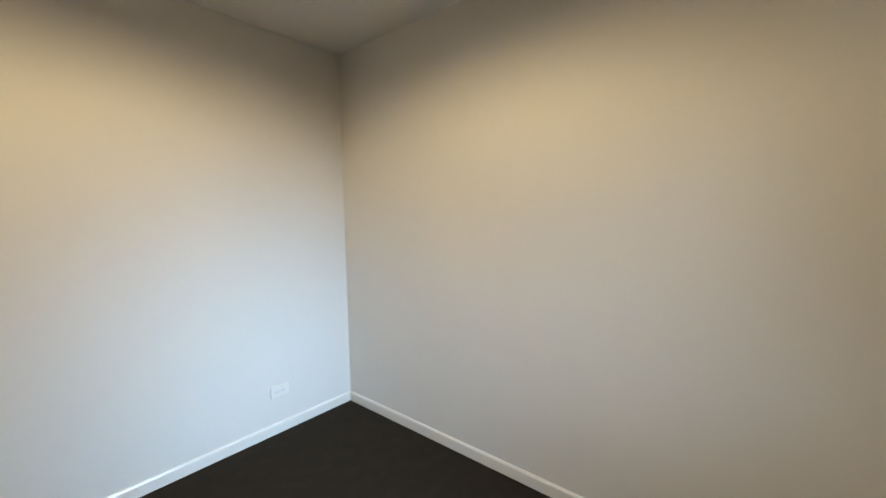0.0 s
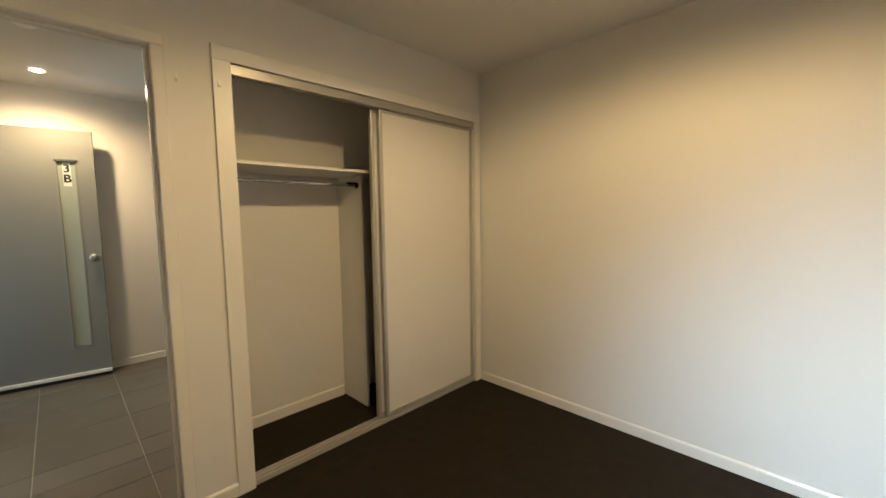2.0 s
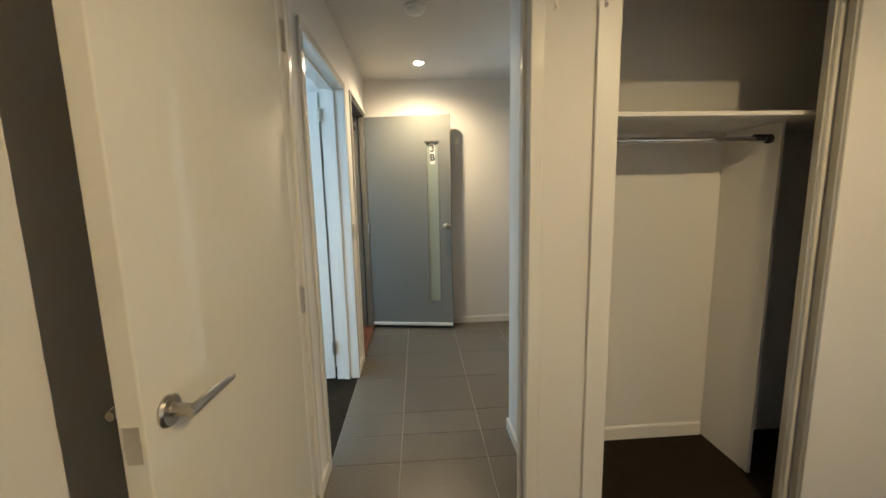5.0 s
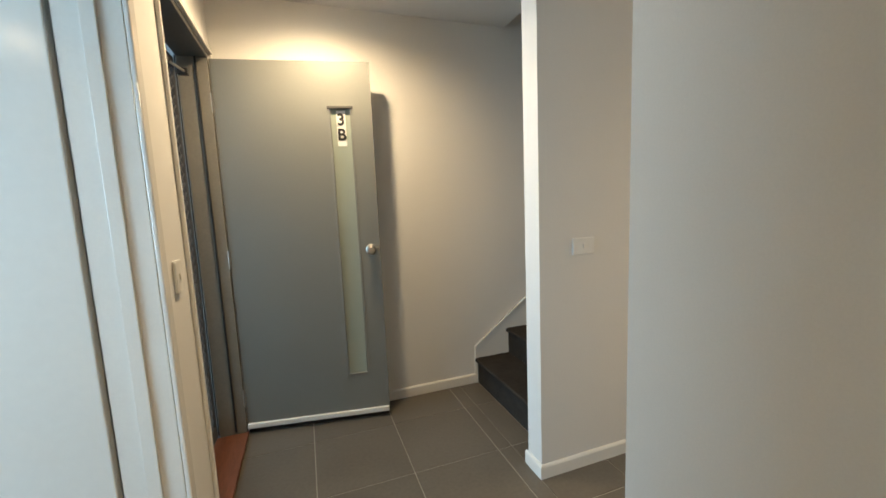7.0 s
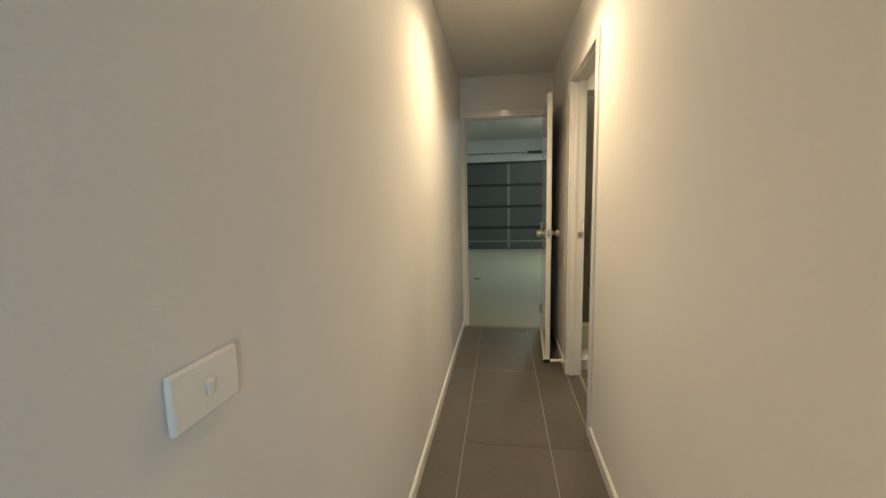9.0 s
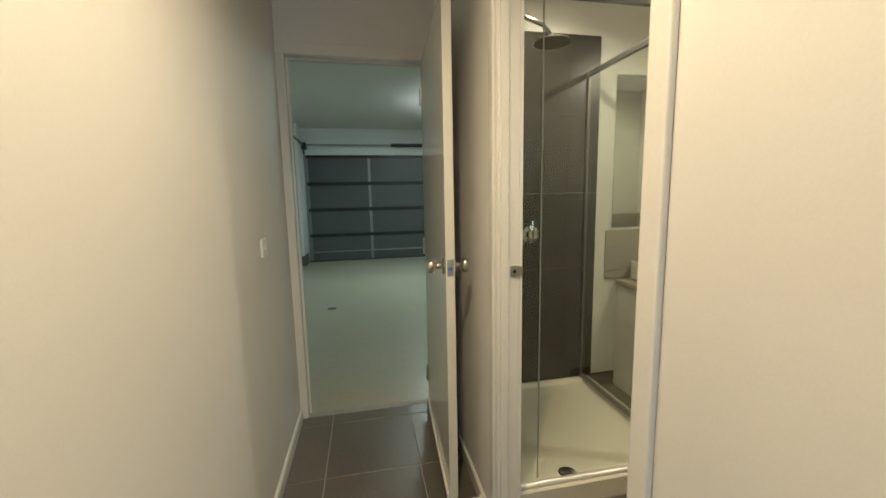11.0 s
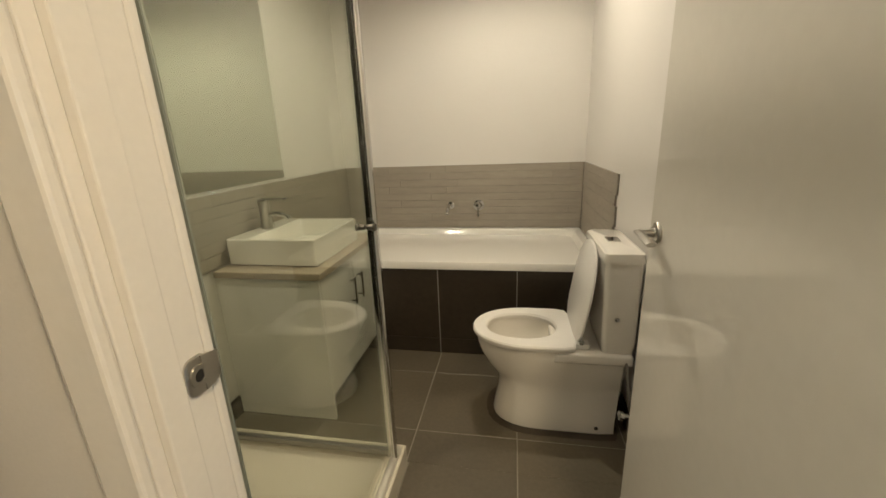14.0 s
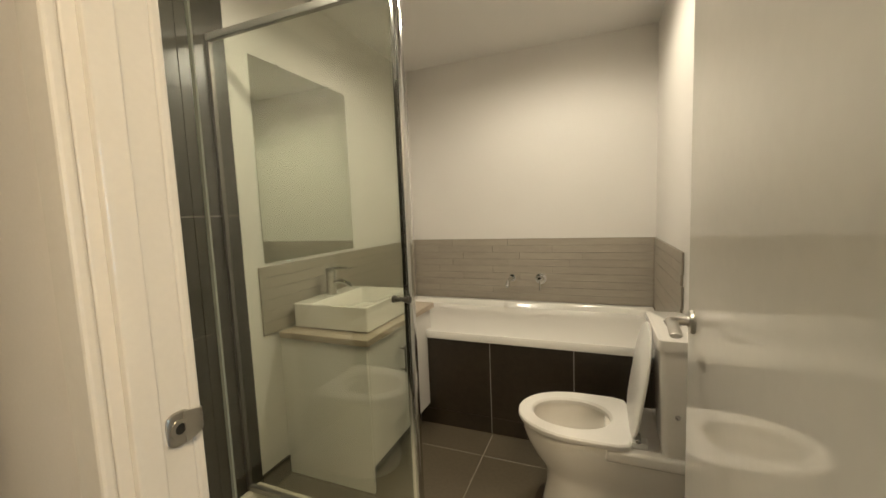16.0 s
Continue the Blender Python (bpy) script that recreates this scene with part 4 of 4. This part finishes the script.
# ---- vanity ----
v = thing("vanity_cabinet", "white gloss vanity cabinet with two doors and a black kickboard", "vanity", (4.05, 1.03, 0))
VX, VY0, VY1, VZ = 3.806, 0.705, 1.406, 0.700
bm = bmesh.new()
bx(bm, VX + 0.001, 4.298, VY1 - 0.016, VY1, 0.001, VZ, bev=0.001)
part("side_panel", bm, CABW, v)
part("side_panel", box(VX + 0.001, 4.298, VY0, VY0 + 0.016, 0.001, VZ, bev=0.001), CABW, v)
part("carcass", box(VX + 0.021, 4.297, VY0 + 0.017, VY1 - 0.017, 0.13, VZ - 0.002), CABW, v)
part("kickboard", box(VX + 0.075, VX + 0.090, VY0 + 0.017, VY1 - 0.017, 0.001, 0.129), BLACK, v, "black recessed kickboard")
for ya, yb, yh in ((VY0 + 0.018, 1.054, 1.008), (1.058, VY1 - 0.018, 1.100)):
    dr = part("door", box(VX, VX + 0.018, ya, yb, 0.125, VZ - 0.004, bev=0.002), CABW, v)
    bm = cyl(bmesh.new(), (VX - 0.028, yh, 0.46), (VX - 0.028, yh, 0.60), 0.005, 10)
    for zz in (0.475, 0.585):
        cyl(bm, (VX - 0.028, yh, zz), (VX + 0.001, yh, zz), 0.004, 8)
    part("handle", bm, DARKM, dr, "dark satin bar handle", smooth=True)
vt = thing("benchtop", "beige stone-look laminate vanity top on the cabinet", "benchtop", (4.05, 1.03, VZ))
part("slab", box(3.788, 4.2895, 0.688, 1.422, VZ + 0.001, 0.732, bev=0.004), LAMI, vt)
b = thing("wash_basin", "white rectangular ceramic basin on the vanity top", "basin", (4.04, 1.08, 0.722))
BXa, BXb, BYa, BYb, BZ0, BZ1 = 3.840, 4.268, 0.866, 1.336, 0.7325, 0.854
bm = loft(bmesh.new(), [rring(BXa + 0.012, BXb - 0.012, BYa + 0.012, BYb - 0.012, BZ0, 0.006), rring(BXa, BXb, BYa, BYb, BZ0 + 0.006, 0.010), rring(BXa, BXb, BYa, BYb, BZ1 - 0.004, 0.010),
                        rring(BXa + 0.004, BXb - 0.004, BYa + 0.004, BYb - 0.004, BZ1, 0.010), rring(BXa + 0.014, BXb - 0.10, BYa + 0.014, BYb - 0.014, BZ1, 0.012),
                        rring(BXa + 0.020, BXb - 0.106, BYa + 0.020, BYb - 0.020, BZ1 - 0.012, 0.015), rring(BXa + 0.045, BXb - 0.125, BYa + 0.05, BYb - 0.05, BZ1 - 0.085, 0.03),
                        rring(BXa + 0.12, BXb - 0.20, BYa + 0.16, BYb - 0.16, BZ1 - 0.095, 0.03)])
part("bowl", bm, CERAMIC, b, smooth=True)
part("waste", lathe(bmesh.new(), [(0.001, 0), (0.03, 0), (0.03, 0.004), (0.022, 0.007), (0.001, 0.007)], (4.01, 1.10, BZ1 - 0.094), (0, 0, 1)), CHROME, b, smooth=True)
t = thing("basin_mixer_tap", "chrome basin mixer tap on the basin's back ledge", "tap", (4.215, 1.10, BZ1))
part("body", lathe(bmesh.new(), [(0.001, 0), (0.030, 0), (0.030, 0.006), (0.026, 0.010), (0.025, 0.105), (0.027, 0.108), (0.027, 0.138), (0.018, 0.144), (0.001, 0.145)], (4.215, 1.10, BZ1 + 0.0005), (0, 0, 1)), SATIN, t, smooth=True)
part("spout", tube(bmesh.new(), [(4.21, 1.10, BZ1 + 0.065), (4.15, 1.10, BZ1 + 0.072), (4.10, 1.10, BZ1 + 0.062), (4.085, 1.10, BZ1 + 0.045)], 0.012), CHROME, t, smooth=True)
part("lever", box(4.10, 4.215, 1.071, 1.109, BZ1 + 0.138, BZ1 + 0.150, bev=0.003), CHROME, t)
m_ = thing("wall_mirror", "frameless rectangular mirror fixed above the vanity", "mirror", (4.297, 1.09, 1.56))
part("glass", box(4.2935, 4.2995, 0.760, 1.466, 1.072, 2.012, bev=0.0015), MIRROR, m_)
for a in ((0.92, 2.009), (1.30, 2.009)):
    part("clip", box(4.2905, 4.2995, a[0] - 0.008, a[0] + 0.008, a[1] - 0.012, a[1] + 0.010, bev=0.001), CHROME, m_)

# ---- bath ----
tub = thing("bathtub", "white acrylic bathtub set behind a dark tiled front", "bathtub", (3.4, 0.28, 0))
RZ = 0.582
TX0, TX1, TY0, TY1 = BX0 + 0.013, BX1 - 0.013, BY0 + 0.013, 0.782
bm = loft(bmesh.new(), [rring(TX0, TX1, TY0, TY1, RZ - 0.042, 0.008, 8), rring(TX0, TX1, TY0, TY1, RZ - 0.008, 0.008, 8), rring(TX0 + 0.006, TX1 - 0.006, TY0 + 0.006, TY1 - 0.006, RZ, 0.010, 8),
           rring(TX0 + 0.055, TX1 - 0.055, TY0 + 0.05, TY1 - 0.055, RZ, 0.09, 8), rring(TX0 + 0.068, TX1 - 0.068, TY0 + 0.062, TY1 - 0.068, RZ - 0.012, 0.10, 8),
           rring(TX0 + 0.13, TX1 - 0.13, TY0 + 0.09, TY1 - 0.10, RZ - 0.20, 0.13, 8), rring(TX0 + 0.22, TX1 - 0.20, TY0 + 0.14, TY1 - 0.15, RZ - 0.40, 0.14, 8),
           rring(TX0 + 0.40, TX1 - 0.40, TY0 + 0.25, TY1 - 0.26, RZ - 0.42, 0.10, 8)])
part("shell", bm, ACRYL, tub, smooth=True)
part("waste", lathe(bmesh.new(), [(0.001, 0), (0.032, 0), (0.032, 0.004), (0.001, 0.006)], (3.4, 0.29, RZ - 0.4195), (0, 0, 1)), CHROME, tub, smooth=True)
hob = struct("bath_front_wall", box(BX0, BX1, 0.730, 0.758, 0.0, RZ - 0.044), DGROUT, "dark tiled front under the bath", "wall")
sp = thing("bath_spout", "chrome wall bath spout above the bath", "tap", (3.470, BY0 + 0.012, 0.75))
part("flange", lathe(bmesh.new(), [(0.001, 0), (0.028, 0), (0.027, 0.006), (0.014, 0.009), (0.001, 0.009)], (3.470, BY0 + 0.0115, 0.755), (0, 1, 0)), CHROME, sp, smooth=True)
part("spout", tube(bmesh.new(), [(3.470, BY0 + 0.018, 0.755), (3.470, BY0 + 0.10, 0.762), (3.470, BY0 + 0.17, 0.752), (3.470, BY0 + 0.195, 0.72)], 0.013), CHROME, sp, smooth=True)
mx = thing("bath_mixer", "chrome round bath mixer on the wall tiles", "tap", (3.256, BY0 + 0.012, 0.75))
part("back_plate", lathe(bmesh.new(), [(0.001, 0), (0.040, 0), (0.041, 0.004), (0.025, 0.010), (0.023, 0.045), (0.019, 0.052), (0.001, 0.053)], (3.256, BY0 + 0.0115, 0.755), (0, 1, 0)), CHROME, mx, smooth=True)
part("lever", tube(bmesh.new(), [(3.256, BY0 + 0.055, 0.755), (3.256, BY0 + 0.065, 0.72), (3.256, BY0 + 0.075, 0.675)], 0.006), CHROME, mx, smooth=True)

# ---- toilet ----
to = thing("toilet", "white ceramic close-coupled toilet with its lid raised", "toilet", (2.8, 1.14, 0))
CY = 1.145


def pan_ring(z, xb, xf, w, back=5.0, front=2.2, mid=0.45, n=40):
    """An egg-shaped ring from xb at the wall to xf at the nose."""
    out = []
    xm = xb + (xf - xb) * mid
    for k in range(n):
        a = 2 * math.pi * k / n
        c, s = math.cos(a), math.sin(a)
        rx = (xf - xm) if c >= 0 else (xm - xb)
        e = front if c >= 0 else back
        f = (abs(c) ** e + abs(s) ** e) ** (-1 / e)
        out.append((xm + rx * c * f, CY + w / 2 * s * f, z))
    return out


bm = loft(bmesh.new(), [pan_ring(0.001, 2.53, 3.062, 0.315, 12, 2.6, 0.55), pan_ring(0.012, 2.53, 3.064, 0.318, 12, 2.6, 0.55), pan_ring(0.06, 2.53, 3.052, 0.312, 12, 2.6, 0.55), pan_ring(0.14, 2.525, 3.038, 0.305, 12, 2.6, 0.55),
                        pan_ring(0.195, 2.52, 3.040, 0.303, 10, 2.5, 0.53), pan_ring(0.225, 2.516, 3.060, 0.310, 9, 2.4, 0.5), pan_ring(0.265, 2.514, 3.094, 0.330, 8, 2.3, 0.5), pan_ring(0.315, 2.512, 3.122, 0.350, 8, 2.2, 0.5),
                        pan_ring(0.360, 2.511, 3.136, 0.362, 8, 2.2, 0.5), pan_ring(0.392, 2.511, 3.140, 0.366, 8, 2.2, 0.5), pan_ring(0.399, 2.515, 3.134, 0.358, 8, 2.2, 0.5),
                        pan_ring(0.399, 2.782, 3.100, 0.250, 2.1, 2.1, 0.48), pan_ring(0.375, 2.792, 3.094, 0.240, 2.1, 2.1, 0.48), pan_ring(0.300, 2.820, 3.060, 0.200, 2.1, 2.1, 0.48), pan_ring(0.225, 2.865, 3.000, 0.125, 2.1, 2.1, 0.48)])
part("pan", bm, CERAMIC, to, smooth=True)


def seat_ring(z, off, inner=False):
    if inner:
        return pan_ring(z, 2.786 + off, 3.094 - off, 0.238 - 2 * off, 2.1, 2.1, 0.48)
    return pan_ring(z, 2.715 + off, 3.155 - off, 0.384 - 2 * off, 9, 2.1, 0.42)


bm = bmesh.new()
loft(bm, [seat_ring(0.402, 0.004), seat_ring(0.408, 0), seat_ring(0.420, 0), seat_ring(0.426, 0.006), seat_ring(0.426, -0.006, True), seat_ring(0.418, 0.002, True), seat_ring(0.402, 0.002, True), seat_ring(0.402, 0.004)], False, False)
part("seat", bm, PLASTIC, to, "white plastic seat ring", smooth=True)
part("water", loft(bmesh.new(), [pan_ring(0.2255, 2.870, 2.995, 0.115, 2.1, 2.1, 0.48), pan_ring(0.2400, 2.869, 3.004, 0.128, 2.1, 2.1, 0.48)]), WATER, to, "still water in the bowl")
# lid, leaning back on the cistern
bm = bmesh.new()
n = 28
rings = []
for dx, sc in ((0.0, 0.97), (0.003, 1.0), (0.009, 1.0), (0.013, 0.97)):
    ring = []
    for k in range(n):
        a = 2 * math.pi * k / n
        c, s = math.cos(a), math.sin(a)
        e = 2.2 if s >= 0 else 5.0
        f = (abs(c) ** e + abs(s) ** e) ** (-1 / e)
        hgt = 0.208 + 0.200 * s * f * sc
        ring.append((2.712 - 0.062 * hgt / 0.40 + dx, CY + 0.188 * c * f * sc, 0.415 + hgt))
    rings.append(ring)
loft(bm, rings)
part("lid", bm, PLASTIC, to, "raised white plastic lid", smooth=True)
for yy in (CY - 0.13, CY + 0.13):
    hg = part("seat_hinge", box(2.668, 2.722, yy - 0.022, yy + 0.022, 0.4025, 0.426, bev=0.004), PLASTIC, to, "white hinge block with a chrome pin")
    part("hinge_pin", cyl(bmesh.new(), (2.700, yy - 0.026, 0.432), (2.700, yy + 0.026, 0.432), 0.010, 12, bev=0.002), CHROME, hg, smooth=True)
part("pan_shelf", box(2.506, 2.812, CY - 0.186, CY + 0.186, 0.352, 0.4005, bev=0.012, seg=3), CERAMIC, to, smooth=True)
bm = loft(bmesh.new(), [rring(2.508, 2.624, CY - 0.172, CY + 0.172, 0.4025, 0.02), rring(2.505, 2.632, CY - 0.185, CY + 0.185, 0.46, 0.02), rring(2.505, 2.640, CY - 0.190, CY + 0.190, 0.785, 0.02)])
part("cistern", bm, CERAMIC, to, smooth=True)
cl = part("cistern_lid", loft(bmesh.new(), [rring(2.503, 2.648, CY - 0.198, CY + 0.198, 0.786, 0.022), rring(2.503, 2.650, CY - 0.20, CY + 0.20, 0.80, 0.022), rring(2.505, 2.646, CY - 0.195, CY + 0.195, 0.822, 0.022), rring(2.515, 2.636, CY - 0.185, CY + 0.185, 0.827, 0.02)]), CERAMIC, to, smooth=True)
part("flush_button", box(2.553, 2.603, CY - 0.034, CY + 0.034, 0.8275, 0.832, bev=0.002), CHROME, cl, "chrome dual flush button")
part("base_cap", lathe(bmesh.new(), [(0.001, 0), (0.010, 0), (0.009, 0.004), (0.001, 0.005)], (2.62, CY + 0.154, 0.03), (0, 1, 0), 12), BLACK, to)
# flat dark ring wider than the foot: mostly its floor shadow, painted
part("seal_ring", loft(bmesh.new(), [pan_ring(-0.0005, 2.525, 3.095, 0.39, 12, 2.5, 0.55), pan_ring(0.0022, 2.525, 3.095, 0.39, 12, 2.5, 0.55)]), PANELT, to, "dark seal and painted shadow round the foot")
part("cistern_screw", lathe(bmesh.new(), [(0.001, 0), (0.009, 0), (0.008, 0.004), (0.001, 0.005)], (2.585, CY + 0.1895, 0.56), (0, 1, 0), 12), CHROME, to)
hs = thing("water_hose", "grey flexible water hose with a stop tap beside the toilet", "hose", (2.51, 1.36, 0.15))
part("hose", tube(bmesh.new(), [(2.56, 1.30, 0.405), (2.555, 1.335, 0.36), (2.55, 1.355, 0.28), (2.54, 1.36, 0.20), (2.53, 1.36, 0.165)], 0.006, 8), ALU, hs, smooth=True)
part("stop_tap", cyl(bmesh.new(), (2.50, 1.36, 0.15), (2.555, 1.36, 0.15), 0.011, 12), CHROME, hs, smooth=True)
part("tap_wheel", cyl(bmesh.new(), (2.555, 1.36, 0.15), (2.575, 1.36, 0.15), 0.019, 14, bev=0.003), CHROME, hs, smooth=True)
part("wall_flange", lathe(bmesh.new(), [(0.001, 0), (0.022, 0), (0.02, 0.005), (0.001, 0.006)], (2.4995, 1.36, 0.15), (1, 0, 0), 16), CHROME, hs)

to.location += Vector((0.022, 0.046, 0))
hs.location += Vector((0, 0.046, 0))

# ---- tiles: pieces of the floors and walls ----
_tile_cache = {}


def tile(parent, x0, x1, y0, y1, z0, z1, mat, name="tile", face="z"):
    """One tile piece; alike sizes share their mesh."""
    sx, sy, sz = round(x1 - x0, 4), round(y1 - y0, 4), round(z1 - z0, 4)
    if min(sx, sy) < 0.004 or sz < 0.0005:
        return
    key = (sx, sy, sz, mat.name)
    if key not in _tile_cache:
        bm = bmesh.new()
        c = 0.0015
        hx, hy, hz = sx / 2, sy / 2, sz / 2
        if face == "z":
            rs = [[(-hx, -hy, -hz), (hx, -hy, -hz), (hx, hy, -hz), (-hx, hy, -hz)], [(-hx, -hy, hz - c), (hx, -hy, hz - c), (hx, hy, hz - c), (-hx, hy, hz - c)],
                  [(-hx + c, -hy + c, hz), (hx - c, -hy + c, hz), (hx - c, hy - c, hz), (-hx + c, hy - c, hz)]]
            loft(bm, rs)
        else:
            bx(bm, -hx, hx, -hy, hy, -hz, hz)
        _tile_cache[key] = mesh(name, bm, mat)
    o = new(name, _tile_cache[key])
    o.parent = parent
    o.location = ((x0 + x1) / 2, (y0 + y1) / 2, (z0 + z1) / 2)
    return o


def floor_tiles(parent, ox, oy, pitch, areas, mat, top, g=0.0042):
    """Square tiles on a grid through (ox, oy), cut to the areas."""
    for ax0, ax1, ay0, ay1 in areas:
        for i in range(math.floor((ax0 - ox) / pitch), math.ceil((ax1 - ox) / pitch)):
            for j in range(math.floor((ay0 - oy) / pitch), math.ceil((ay1 - oy) / pitch)):
                a0, a1 = max(ax0, ox + i * pitch + g / 2), min(ax1, ox + (i + 1) * pitch - g / 2)
                b0, b1 = max(ay0, oy + j * pitch + g / 2), min(ay1, oy + (j + 1) * pitch - g / 2)
                if a1 - a0 > 0.01 and b1 - b0 > 0.01:
                    tile(parent, a0, a1, b0, b1, top - 0.007, top, mat)


P = 0.449
floor_tiles(FLOOR_HALL, 0.205, 2.806, P, [(-0.598, 0.373, 1.886, 2.583), (-0.598, 0.732, 2.587 - 0.0, 4.441), (0.734, 4.348, 2.587, 3.44), (0.734, 0.875, 3.556, 4.441)], TILE, 0.0)
floor_tiles(FLOOR_BATH, 2.975, 1.419, 0.4425, [(BX0 + 0.002, BX1 - 0.002, 0.760, 1.598), (BX0 + 0.002, 3.406, 1.598, 2.483), (2.614, 3.323, 2.502, 2.582)], BTILE, 0.0005)

# dado of ribbed tiles round the bath and basin
dd = struct("wall_tiles_bath", box(BX0 + 0.001, BX1 - 0.001, BY0 + 0.0005, BY0 + 0.003, RZ - 0.03, 1.055), DADOT, "beige-grey ribbed wall tiles round the bath", "wall tiles")
ROW = (1.056 - RZ - 0.002) / 9
for k in range(9):
    z0_, z1_ = RZ + 0.002 + ROW * k + 0.0008, RZ + 0.002 + ROW * (k + 1) - 0.0008
    off = (0.0, 0.21, 0.09)[k % 3]
    cuts = [c for c in np.arange(-0.45 + off, 3.0, 0.45)]
    dp = (0.0, 0.0008, 0.0003, 0.001)[(k * 3) % 4]
    for lo, hi, side in ((BX0 + 0.013, BX1 - 0.013, "s"), (BY0 + 0.0135, 0.822, "w"), (BY0 + 0.0135, 1.505, "e")):
        for c in cuts:
            a0, a1 = max(lo, lo + float(c) + 0.0008), min(hi, lo + float(c) + 0.4492)
            if a1 - a0 < 0.02:
                continue
            if side == "s":
                tile(dd, a0, a1, BY0 + 0.003, BY0 + 0.0100 + dp, z0_, z1_, DADOT, face="b")
            elif side == "w":
                tile(dd, BX0 + 0.0005, BX0 + 0.0100 + dp, a0, a1, z0_, z1_, DADOT, face="b")
            elif z0_ > 0.734 or a1 < 0.66:
                tile(dd, BX1 - 0.0095 - dp, BX1 - 0.0005, a0, a1, z0_, z1_, DADOT, face="b")
            else:
                tile(dd, BX1 - 0.0095 - dp, BX1 - 0.0005, a0, a1, max(z0_, 0.734), max(z1_, 0.7345), DADOT, face="b")
# dark tiles in the shower
sw = struct("wall_tiles_shower", box(BX1 - 0.003, BX1 - 0.0005, 1.584, BY1 - 0.0005, 0.0, 2.222), DGROUT, "dark glossy shower wall tiles", "wall tiles")
zj = [0.0, 0.355, 0.826, 1.297, 1.768, 2.222]
for z0_, z1_ in zip(zj, zj[1:]):
    for y0_, y1_ in ((1.584, 1.786), (1.790, 2.236), (2.240, BY1 - 0.012)):
        tile(sw, BX1 - 0.0105, BX1 - 0.003, y0_, y1_, z0_ + 0.002, z1_ - 0.002, SHOWT, face="b")
    for x0_, x1_ in ((3.426, 3.83), (3.834, BX1 - 0.0125)):
        tile(sw, x0_, x1_, BY1 - 0.0105, BY1 - 0.001, z0_ + 0.002, z1_ - 0.002, SHOWT, face="b")
# bath front
for x0_, x1_ in ((BX0 + 0.002, 2.972), (2.977, 3.421), (3.426, 3.869), (3.874, BX1 - 0.002)):
    tile(hob, x0_, x1_, 0.758, 0.7645, 0.098, RZ - 0.046, PANELT, face="b")
    tile(hob, x0_, x1_, 0.758, 0.7645, 0.001, 0.094, PANELT, face="b")
for xj in (2.9745, 3.4235, 3.8715):
    tile(hob, xj - 0.0023, xj + 0.0023, 0.758, 0.7635, 0.002, RZ - 0.047, GROUT, name="grout_joint", face="b")
# dark tile skirting
for a in ((BX1 - 0.011, BX1 - 0.001, 1.412, 1.580), (BX0 + 0.001, BX0 + 0.011, 0.772, 2.47)):
    tile(FLOOR_BATH, a[0], a[1], a[2], a[3], 0.001, 0.095, PANELT, name="skirting_tile", face="b")
